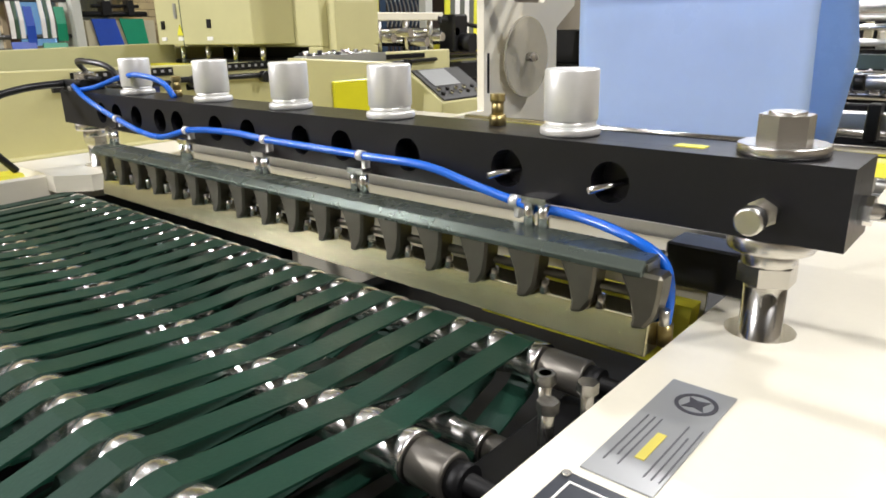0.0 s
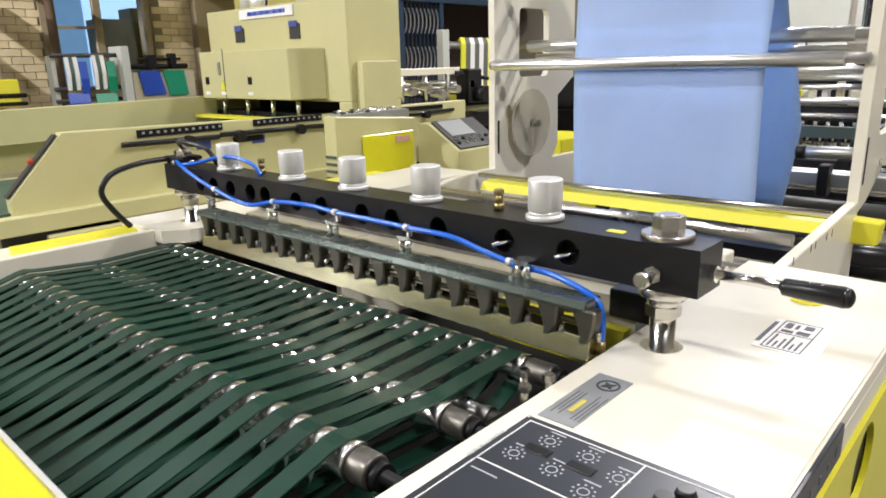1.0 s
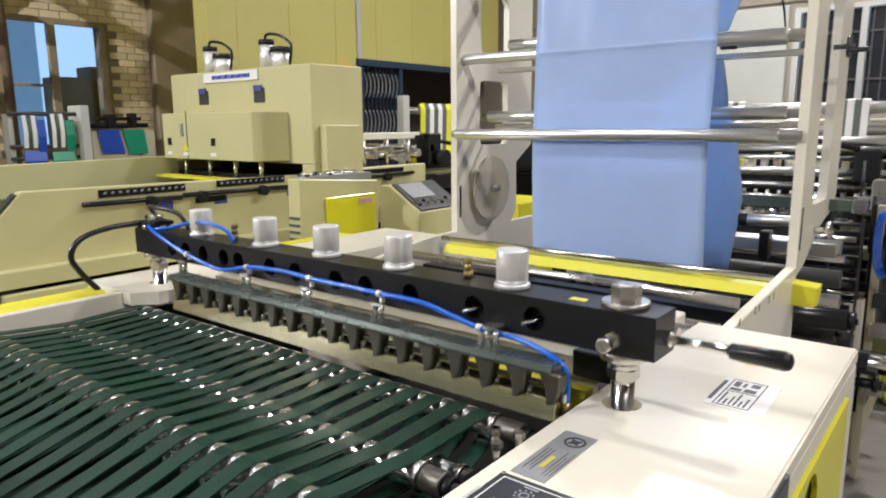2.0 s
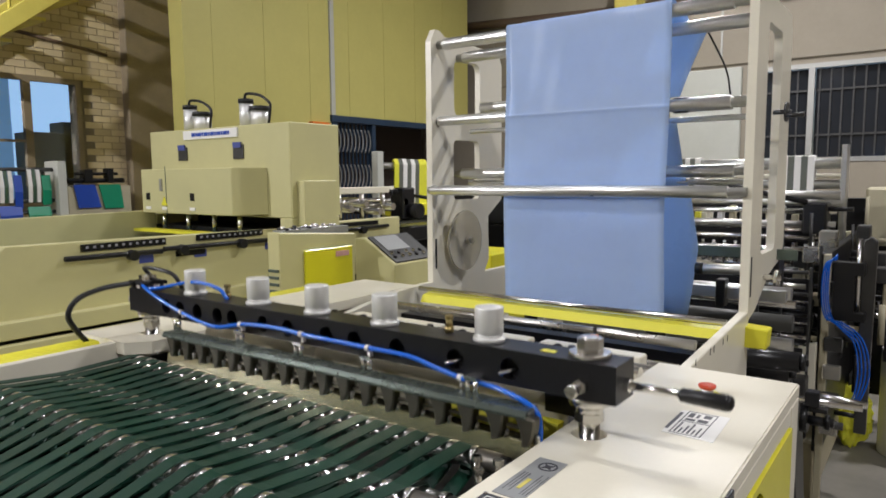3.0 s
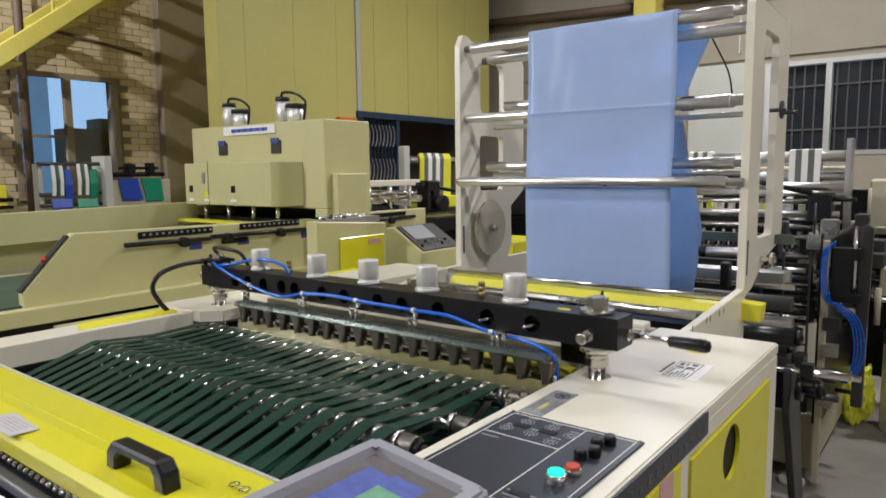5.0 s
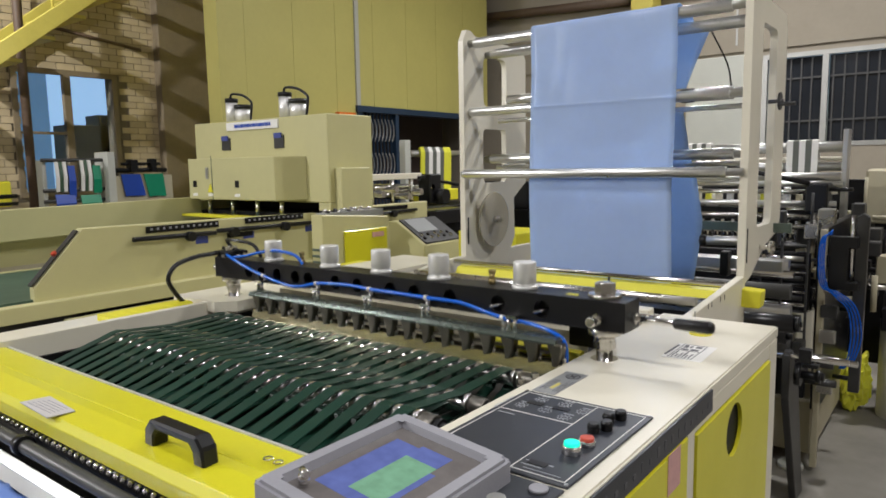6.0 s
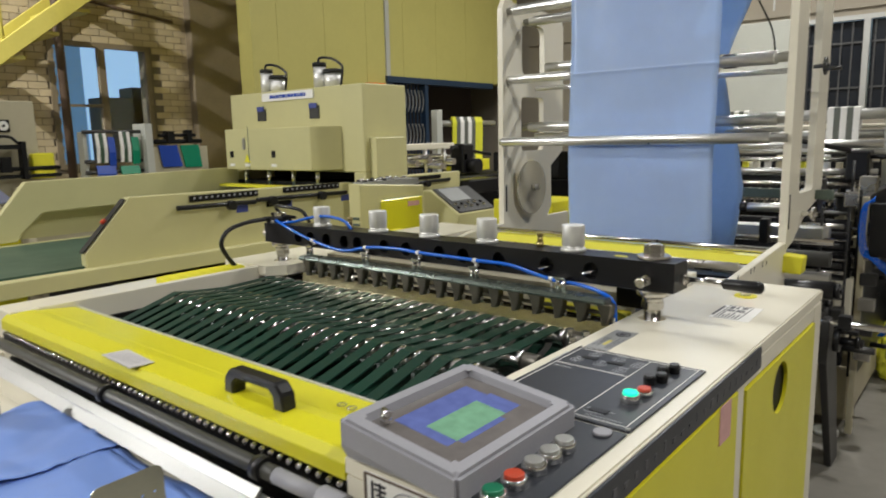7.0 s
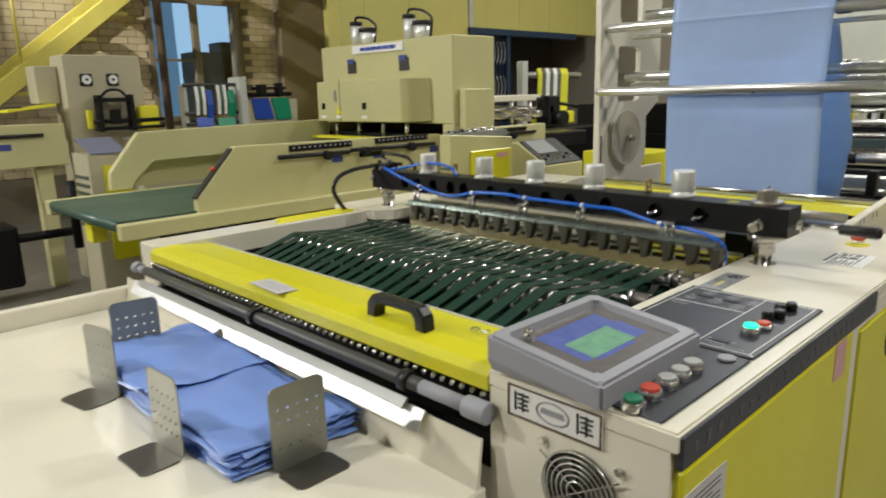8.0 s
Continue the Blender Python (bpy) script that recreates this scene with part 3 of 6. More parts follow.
    part("post", box(-3.03, -2.97, 2.90, 2.97, 0.0, 1.45, 0.004), PALEBOARD, st)
    part("rod", cyl((-3.0, 2.93, 1.35), (-3.0, 3.7, 1.35), 0.025, 14), SATIN, st)
    for k, c in enumerate((YELFILM, GREYFILM, WHITE, GREYFILM, WHITE, GREYFILM, YELFILM, YELFILM)):
        y = 3.07 + 0.05 * k
        part("film_stripe", prism([(-2.98, 1.38), (-2.96, 1.40), (-2.945, 1.36), (-2.955, 1.05), (-2.965, 1.05), (-2.955, 1.36), (-2.97, 1.388)], "y", y, y + 0.049), c, st, "hanging film stripe")
    part("tray", box(-3.1, -2.9, 3.1, 3.5, 0.98, 1.07, 0.005), SAFETY, st, "yellow tray")
    part("base", box(-3.3, -2.8, 2.9, 3.8, 0.5, 0.95, 0.01), DARK, st)
    # bright yellow ledge beside the aisle
    solo("yellow_ledge", box(-1.62, -1.34, 0.62, 1.0, 0.0, 0.90, 0.005), LEMON, "low yellow guard box beside the bag machine", "guard box")
    solo("yellow_cabinet", box(-1.55, -1.2, 1.65, 1.95, 0.0, 0.98, 0.005), LEMON, "yellow machine cabinet behind the film tower", "cabinet")
    for ob in (m, cabinet, r, d, st):
        ob.scale.z = 1.045


# ---- more machines beyond, along the tiled wall ----
def third_machine():
    m = thing("wall_side_machine", (-4.9, 0.3, 0), "beige machine with a tall cabinet and two gauges", "machine")
    part("cabinet", box(-5.1, -4.82, 0.17, 0.70, 0.0, 1.57, 0.006), GREYBEIGE, m, "tall beige cabinet")
    for y in (0.31, 0.49):
        g = part("gauge", box(-4.82, -4.805, y - 0.04, y + 0.04, 1.365, 1.445, 0.004), RUBBER, m, "square gauge with a pale dial")
        part("dial", cyl((-4.805, y, 1.405), (-4.80, y, 1.405), 0.032, 18), WHITE, g)
        part("dial_hub", cyl((-4.80, y, 1.405), (-4.796, y, 1.405), 0.01, 10), INK, g)
    part("beam", box(-4.95, -4.80, -1.0, 0.12, 0.84, 1.12, 0.005), BEIGE, m)
    part("slide_rod", cyl((-4.79, -0.5, 1.05), (-4.79, -0.02, 1.05), 0.012, 10), RUBBER, m)
    part("blue_label", box(-4.80, -4.796, -0.32, -0.22, 0.96, 1.0), LABELB, m)
    part("leg", box(-4.95, -4.85, -0.08, 0.02, 0, 0.84), BEIGE, m)
    part("yellow_tray", prism([(-0.2, 1.20), (0.1, 1.235), (0.1, 1.25), (-0.2, 1.215)], "x", -5.05, -4.83), SAFETY, m, "yellow tray")
    part("tray_slot", box(-4.95, -4.88, -0.2, -0.1, 1.226, 1.236), INK, m)
    part("yellow_block", box(-4.80, -4.74, 0.62, 0.77, 1.05, 1.22, 0.01), SAFETY, m, "yellow guard block")
    part("yellow_block", box(-4.80, -4.76, 0.27, 0.31, 1.07, 1.20, 0.006), SAFETY, m)
    part("black_rig", join(box(-4.78, -4.7, 0.33, 0.36, 1.05, 1.30), box(-4.78, -4.7, 0.55, 0.58, 1.05, 1.30), box(-4.77, -4.71, 0.33, 0.58, 1.25, 1.28), cyl((-4.74, 0.30, 1.12), (-4.74, 0.8, 1.12), 0.014, 8), cyl((-4.74, 0.30, 1.07), (-4.74, 0.8, 1.07), 0.012, 8), box(-4.76, -4.7, 0.42, 0.48, 1.1, 1.2)), DARK, m, "black feeding rig")
    part("hose", tube([(-4.74, 0.36, 1.28), (-4.74, 0.42, 1.33), (-4.74, 0.5, 1.33), (-4.74, 0.55, 1.28)], 0.01, 8, 4), RUBBER, m)
    part("wall_box", box(-5.15, -4.95, 0.02, 0.165, 1.25, 1.5, 0.006), GREYBEIGE, m)
    part("base", box(-4.95, -4.5, 0.5, 1.6, 0.0, 1.0, 0.01), GREYBEIGE, m, "beige machine base")
    part("rail_top", box(-4.55, -4.45, 0.5, 1.6, 0.985, 1.01), DARK, m)
    part("under_gear", join(box(-4.9, -4.6, -0.9, -0.3, 0.1, 0.5, 0.02), cyl((-4.7, -0.6, 0.4), (-4.7, 0.1, 0.4), 0.03, 12), cyl((-4.6, 0.05, 0.3), (-4.6, 0.05, 0.75), 0.03, 10)), DARK, m)
    c = console = thing("control_console", (-4.05, 0.1, 0), "small beige console with a sloped key panel", "console")
    part("body", prism([(0.0, 0.0), (0.26, 0.0), (0.26, 0.93), (0.0, 0.95)], "x", -4.3, -4.0, 0.005), GREYBEIGE, c)
    part("panel", prism([(-4.28, 1.035), (-4.0, 0.955), (-4.0, 0.95), (-4.28, 1.02)], "y", 0.02, 0.24), SCREENB2, c, "grey blue key panel")
    part("door", box(-4.0, -3.99, 0.08, 0.24, 0.3, 0.88), LEMON, c)
    for k in range(7):
        part("louvre", box(-4.27, -4.03, -0.008, 0.0, 0.5 + 0.05 * k, 0.52 + 0.05 * k), GREENGREY, c)
    s = thing("film_rack", (-4.8, 1.2, 1.0), "white rack with striped blue and green film", "film rack")
    part("end_plate", box(-4.9, -4.7, 1.43, 1.49, 0.98, 1.46, 0.004), PALEBOARD, s)
    part("end_plate", box(-4.9, -4.8, 1.0, 1.03, 0.98, 1.40, 0.004), PALEBOARD, s)
    for z in (1.40, 1.18, 1.10):
        part("rod", cyl((-4.78, 0.99, z), (-4.78, 1.50, z), 0.014, 10), DARKSTEEL, s)
    for k, (y, w, z0, z1, c) in enumerate(((1.07, 0.025, 1.17, 1.39, WHITE), (1.10, 0.02, 1.17, 1.39, GREENSTR), (1.125, 0.025, 1.17, 1.39, WHITE), (1.16, 0.05, 1.13, 1.36, BLUED), (1.25, 0.025, 1.17, 1.40, WHITE), (1.28, 0.02, 1.17, 1.40, GREENSTR), (1.305, 0.025, 1.17, 1.40, WHITE), (1.34, 0.06, 1.15, 1.36, LEAFGREEN), (1.06, 0.14, 1.02, 1.15, BLUED), (1.24, 0.15, 1.02, 1.14, LEAFGREEN))):
        part("film_strip", prism([(-4.765, z1), (-4.755, z1), (-4.74, (z0 + z1) / 2), (-4.755, z0), (-4.765, z0), (-4.75, (z0 + z1) / 2)], "y", y, y + w), c, s, "hanging film strip")
    b = thing("film_bin", (-4.8, 1.8, 0), "beige stand with blue and green film sheets", "film stand")
    part("stand", box(-5.0, -4.85, 1.56, 2.05, 0.0, 1.24, 0.005), GREYBEIGE, b)
    part("blue_sheet", prism([(1.6, 1.25), (1.76, 1.25), (1.80, 1.08), (1.63, 1.08)], "x", -4.845, -4.835), BLUED, b)
    part("green_sheet", prism([(1.79, 1.25), (1.96, 1.25), (1.98, 1.07), (1.83, 1.07)], "x", -4.845, -4.835), LEAFGREEN, b)
    part("black_rig", join(cyl((-4.86, 1.55, 1.28), (-4.86, 2.0, 1.28), 0.018, 10), cyl((-4.86, 1.62, 1.33), (-4.86, 1.95, 1.33), 0.012, 8), box(-4.9, -4.82, 1.68, 1.74, 1.27, 1.36), box(-4.9, -4.82, 1.86, 1.90, 1.27, 1.37)), DARK, b)
    for ob in (m, console, b):
        ob.scale.z = 1.03


# ---- printing unit behind the film tower ----
def printing_unit():
    m = thing("printing_unit", (-0.4, 2.6, 0), "black printing unit with bright rollers behind the tower", "machine")
    part("side_frame", box(-0.06, -0.03, 1.98, 3.2, 0.25, 1.0, 0.004), BLACK, m, "black side frame")
    part("side_frame", box(-1.05, -1.02, 1.6, 3.2, 0.25, 1.05, 0.004), CREAM, m)
    part("front_panel", box(-0.95, -0.08, 1.95, 1.99, 0.30, 0.90, 0.004), BLACK, m, "black front panel")
    part("valve_plate", prism([(-0.009, 0.766), (0.096, 0.766), (0.096, 0.80), (0.06, 0.80), (0.06, 0.93), (0.09, 0.93), (0.09, 0.976), (-0.009, 0.976)], "y", 1.93, 1.97, 0.003), RUBBER, m, "black slide plate")
    part("slide_rod", cyl((0.068, 1.945, 0.79), (0.068, 1.945, 1.06), 0.008, 12), CHROME, m, "chrome slide rod")
    part("frame_plate", prism([(0.075, 0.35), (0.115, 0.35), (0.12, 1.05), (0.10, 1.065), (0.075, 1.05)], "y", 1.98, 2.02, 0.003), DARKSTEEL, m, "dark frame plate")
    part("frame_post", box(-0.045, -0.02, 1.94, 1.97, 0.02, 1.0, 0.003), GREYBEIGE, m, "pale frame post")
    part("lower_plate", prism([(-0.28, 0.50), (-0.05, 0.50), (-0.05, 0.68), (-0.12, 0.66), (-0.28, 0.66)], "y", 1.90, 1.935, 0.003), CREAM, m, "pale lower plate")
    part("rubber_roller", join(cyl((-0.40, 1.4, 0.712), (-0.03, 1.4, 0.725), 0.031, 24), cyl((-0.03, 1.4, 0.725), (-0.012, 1.4, 0.7255), 0.026, 24), cyl((-0.012, 1.4, 0.7255), (-0.006, 1.4, 0.726), 0.01, 12)), RUBBER, m, "black rubber roller")
    part("guide_shaft", cyl((-0.20, 1.4, 0.612), (0.141, 1.4, 0.616), 0.011, 14), CHROME, m, "chrome guide shaft")
    part("shaft_block", join(box(-0.01, 0.03, 1.38, 1.42, 0.60, 0.645, 0.003), cyl((-0.02, 1.4, 0.556), (0.0, 1.4, 0.556), 0.04, 20), cyl((0.0, 1.4, 0.556), (0.07, 1.4, 0.556), 0.014, 14), cyl((0.045, 1.4, 0.556), (0.06, 1.4, 0.556), 0.022, 16), box(-0.02, 0.05, 1.4, 1.43, 0.58, 0.592)), RUBBER, m, "black adjusting wheel on a shaft")
    part("shaft_bracket", prism([(1.38, 0.47), (1.62, 0.0), (1.74, 0.0), (1.56, 0.48), (1.43, 0.63), (1.38, 0.62)], "x", -0.06, -0.035, 0.003), DARKSTEEL, m, "dark bracket plate")
    for q in range(14):
        yq, zq = 1.86 + 0.006 * (q % 3), 0.60 + 0.026 * q
        part("cross_bar", cyl((-0.34 + 0.02 * (q % 4), yq, zq), (-0.07 - 0.01 * (q % 3), yq, zq), 0.004 + 0.003 * (q % 3), 12), (DARKSTEEL, STEEL, RUBBER, DARKSTEEL, CHROME)[q % 5], m)
    for xq in (-0.25, -0.17, -0.075):
        part("guard_post", box(xq, xq + 0.008, 1.84, 1.855, 0.55, 0.96), DARKSTEEL, m)
    for k, (y, z, r, c) in enumerate(((1.65, 0.89, 0.022, SATIN), (1.7, 0.78, 0.03, DARKRUB), (1.72, 0.70, 0.026, SATIN), (1.68, 0.63, 0.036, DARKRUB), (1.75, 0.56, 0.03, DARKSTEEL), (1.75, 0.84, 0.016, CHROME))):
        part("roller", cyl((-0.98, y, z), (-0.10, y, z), r, 20), c, m, "cross roller")
    part("feed_roller", join(cyl((-0.28, 1.55, 0.645), (-0.08, 1.55, 0.645), 0.03, 20), cyl((-0.08, 1.55, 0.645), (-0.06, 1.55, 0.645), 0.012, 12)), RUBBER, m, "black roller end")
    part("guide_bar", box(-0.42, -0.09, 1.48, 1.5, 0.885, 0.925, 0.003), SATIN, m, "aluminium guide bar")
    part("black_clip", box(-0.30, -0.27, 1.45, 1.5, 0.86, 0.95, 0.003), RUBBER, m)
    part("hand_wheel", cyl((-0.14, 1.5, 1.02), (-0.11, 1.5, 1.02), 0.045, 22, bev=0.004), RUBBER, m, "black hand wheel")
    # upper gallery of rollers
    part("head_beam", box(-0.98, -0.20, 2.75, 2.9, 0.97, 1.03, 0.004), BLACK, m, "black head beam")
    for x in (-0.86, -0.72, -0.5, -0.36):
        part("air_cylinder", cyl((x, 2.8, 1.03), (x, 2.8, 1.10), 0.032, 18, bev=0.003), ALU, m, "silver air cylinder")
    part("roller", cyl((-1.0, 2.95, 1.335), (-0.08, 2.95, 1.335), 0.028, 18), SATIN, m)
    part("roller", cyl((-1.0, 2.7, 1.19), (-0.08, 2.7, 1.19), 0.02, 18), SATIN, m)
    part("roller", cyl((-1.0, 2.6, 0.93), (-0.12, 2.6, 0.93), 0.02, 18), CHROME, m)
    part("roller", cyl((-1.0, 2.62, 0.87), (-0.12, 2.62, 0.87), 0.02, 18), CHROME, m)
    for k in range(16):
        x = -0.95 + 0.05 * k
        part("finger", join(box(x, x + 0.014, 2.55, 2.62, 0.88, 0.98), cyl((x + 0.03, 2.56, 0.9), (x + 0.03, 2.56, 0.96), 0.006, 8)), CHROME, m)
    for y0, x0, x1 in ((2.9, -0.90, -0.77), (2.9, -0.37, -0.22)):
        n = 5
        for k in range(n):
            a, b = x0 + (x1 - x0) * k / n, x0 + (x1 - x0) * (k + 1) / n
            part("film_stripe", prism([(2.91, 1.37), (2.95, 1.375), (2.985, 1.36), (2.99, 1.19), (2.98, 1.19), (2.975, 1.35), (2.95, 1.366), (2.925, 1.36), (2.915, 1.17), (2.905, 1.17)], "x", a, b - 0.0005), GREYFILM if k % 2 else WHITE, m, "striped film wrap")
    for q, (yq, zq, rq, c) in enumerate(((2.62, 1.00, 0.010, CHROME), (2.66, 1.06, 0.014, SATIN), (2.7, 1.115, 0.012, CHROME), (2.85, 1.15, 0.016, SATIN), (2.95, 1.235, 0.022, SATIN), (3.0, 1.275, 0.012, CREAM), (2.5, 0.955, 0.012, CHROME))):
        part("roller", cyl((-1.0, yq, zq), (-0.09, yq, zq), rq, 14), c, m, "bright cross roller")
    for q in range(15):
        xq = -0.97 + 0.057 * q
        part("holder", box(xq, xq + 0.028, 2.74, 2.78, 1.04 + 0.006 * (q % 3), 1.10 + 0.012 * (q % 4), 0.003), (CREAM, ALU, GREYBEIGE, CREAM, YELFILM)[q % 5], m, "small pale roller holder")
    part("post", box(-0.10, -0.075, 2.85, 2.95, 0.95, 1.42, 0.003), SATIN, m)
    part("black_motor", join(box(-0.22, -0.12, 2.6, 2.75, 1.02, 1.16, 0.008), cyl((-0.2, 2.6, 1.16), (-0.6, 2.55, 1.25), 0.012, 8), cyl((-0.12, 2.65, 1.13), (-0.02, 2.65, 1.13), 0.01, 8)), RUBBER, m)
    part("round_port", cyl((0.045, 2.6, 0.9), (0.06, 2.6, 0.9), 0.05, 20), DARKSTEEL, m)
    for k in range(4):
        o = 0.017 * k
        part("blue_hose", tube([(0.0, 1.94, 0.985 + o * 0.3), (-0.035 + 0.3 * o, 1.91, 0.965), (-0.04 + 0.4 * o, 1.90, 0.85), (-0.022 + 0.4 * o, 1.90, 0.775), (0.03, 1.90, 0.765 - 0.5 * o), (0.095 - 0.5 * o, 1.91, 0.71 - 0.3 * o), (0.12 - 0.7 * o, 1.92, 0.60), (0.10 - 0.5 * o, 1.93, 0.50), (0.06 - 0.3 * o, 1.95, 0.45)], 0.0028, 8, 6), HOSE, m, "blue air hose")
    for k in range(6):
        part("fitting", join(box(-0.03, 0.03, 1.9 + 0.01 * k, 1.93 + 0.01 * k, 0.35 + 0.1 * k, 0.40 + 0.1 * k, 0.003)), DARKSTEEL if k % 2 else STEEL, m)
    part("foot_post", join(cyl((-0.115, 1.94, 0.02), (-0.115, 1.94, 0.5), 0.016, 12), cyl((-0.115, 1.94, 0.0), (-0.115, 1.94, 0.02), 0.05, 18)), PALEBOARD, m, "pale support post")
    part("cross_shaft", cyl((-0.12, 1.8, 0.525), (0.13, 1.75, 0.525), 0.012, 12), CHROME, m)
    part("clamp", box(-0.10, -0.06, 1.75, 1.83, 0.47, 0.58, 0.004), DARKSTEEL, m, "dark clamp")
    part("clamp", cyl((-0.08, 1.7, 0.45), (-0.08, 1.85, 0.45), 0.03, 12), DARKSTEEL, m, "dark clamp")
    part("clamp", cyl((-0.05, 1.78, 0.43), (0.06, 1.78, 0.43), 0.014, 10), DARKSTEEL, m, "dark clamp")
    crng = random.Random(21)
    for k in range(130):
        x, y, z = crng.uniform(-0.28, 0.16), crng.uniform(2.05, 3.3), crng.uniform(0.3, 1.12)
        c = crng.choice((BLACK, RUBBER, DARKSTEEL, DARKSTEEL, STEEL, GREYBEIGE))
        if k % 3 == 0:
            part("machine_block", box(x - 0.02, x + crng.uniform(0.01, 0.05), y, y + 0.08, z - crng.uniform(0.02, 0.09), z + 0.03, 0.004), c, m)
        elif k % 3 == 1:
            part("machine_rod", cyl((x - 0.05, y, z), (x + crng.uniform(0.03, 0.09), y, z), crng.uniform(0.006, 0.014), 10), c, m)
        else:
            part("machine_post", cyl((x, y, z - 0.12), (x, y, z + crng.uniform(0.0, 0.10)), crng.uniform(0.005, 0.012), 10), c, m)
    part("rear_board", box(-1.0, 0.1, 3.1, 3.2, 0.2, 0.9, 0.004), DARK, m)
    part("floor_frame", box(-1.0, -0.05, 2.0, 3.1, 0.05, 0.28, 0.01), GREYBEIGE, m)
    # added sheet that keeps the pale back wall from showing between the parts
    part("rear_screen", box(-1.0, 0.32, 3.3, 3.34, 0.15, 1.16, 0.004), BLACK, m, "black sheet added to hide the pale wall behind")
    part("upper_box", box(0.0, 0.14, 2.95, 3.15, 0.95, 1.22, 0.01), GREYBEIGE, m, "beige terminal box")
    m.location.x += 0.105
    m.scale.z = 1.03
    r = thing("paper_roll", (0.36, 2.9, 0), "white paper roll standing on the floor", "paper roll")
    part("roll", cyl((0.36, 2.9, 0.0), (0.36, 2.9, 0.50), 0.15, 36, bev=0.006), WHITE, r)
    part("core", cyl((0.36, 2.9, 0.5), (0.36, 2.9, 0.502), 0.03, 18), CARTON, r)
    rng = random.Random(7)
    bm = bmesh.new()
    bmesh.ops.create_icosphere(bm, subdivisions=4, radius=1)
    for v in bm.verts:
        d = v.co.normalized()
        n = noise.noise(d * 3.0) * 0.25 + abs(noise.noise(d * 7.0)) * 0.22 + noise.noise(d * 15) * 0.06
        v.co = Vector((0.10, 2.88, 0.16)) + Vector((d.x * 0.095, d.y * 0.10, d.z * 0.17)) * (0.85 + n)
        v.co.z = max(v.co.z, 0.001)
    solo("rubbish_bag", bm, YELFILM, "crumpled yellow plastic bag on the floor", "plastic bag")
    # pale cabinets farther along
    solo("switch_cabinet", box(0.35, 0.9, 3.6, 4.1, 0, 1.05, 0.008), GREYBEIGE, "beige cabinet behind the printing unit", "cabinet")
    solo("carton_stack", box(0.2, 0.75, 4.6, 5.1, 0, 1.0, 0.008), CARTON, "brown carton stack near the back wall", "carton")
    solo("long_machine", join(box(-3.6, -1.5, 4.2, 4.6, 0.0, 0.9, 0.01), box(-3.4, -1.7, 4.25, 4.5, 0.9, 1.15, 0.01)), DARK, "dark machine in the back of the hall", "machine")


# ---- the bag machine: side cabinets and frame ----
def oval(cy, cz, ry, rz, n=28):
    return [(cy + ry * math.cos(2 * math.pi * k / n), cz + rz * math.sin(2 * math.pi * k / n)) for k in range(n)]


def plate_with_holes(outline, holes, axis, a0, a1):
    """A flat plate pushed along an axis, with openings cut right through."""
    bm = bmesh.new()
    put = {"x": lambda p, a: (a, p[0], p[1]), "y": lambda p, a: (p[0], a, p[1]), "z": lambda p, a: (p[0], p[1], a)}[axis]
    edges = []
    for loop in [outline] + holes:
        vs = [bm.verts.new(put(p, a0)) for p in loop]
        edges += [bm.edges.new((vs[i], vs[(i + 1) % len(vs)])) for i in range(len(vs))]
    bmesh.ops.triangle_fill(bm, use_beauty=True, use_dissolve=False, edges=edges)
    ex = bmesh.ops.extrude_face_region(bm, geom=bm.faces[:])
    d = Vector(put((0, 0), a1 - a0))
    bmesh.ops.translate(bm, vec=d, verts=[g for g in ex["geom"] if isinstance(g, bmesh.types.BMVert)])
    bmesh.ops.recalc_face_normals(bm, faces=bm.faces[:])
    return bm


def circle(cx, cy, r, n=24):
    return oval(cx, cy, r, r, n)


def rrect(x0, x1, y0, y1, r, n=5):
    out = []
    for cx, cy, a in ((x1 - r, y1 - r, 0), (x0 + r, y1 - r, 90), (x0 + r, y0 + r, 180), (x1 - r, y0 + r, 270)):
        out += [(cx + r * math.cos(radians(a + 90 * k / n)), cy + r * math.sin(radians(a + 90 * k / n))) for k in range(n + 1)]
    return out


YF = -0.757  # cabinet front
XR = 0.211  # cabinet outer side
XI = -0.042  # deck inner edge


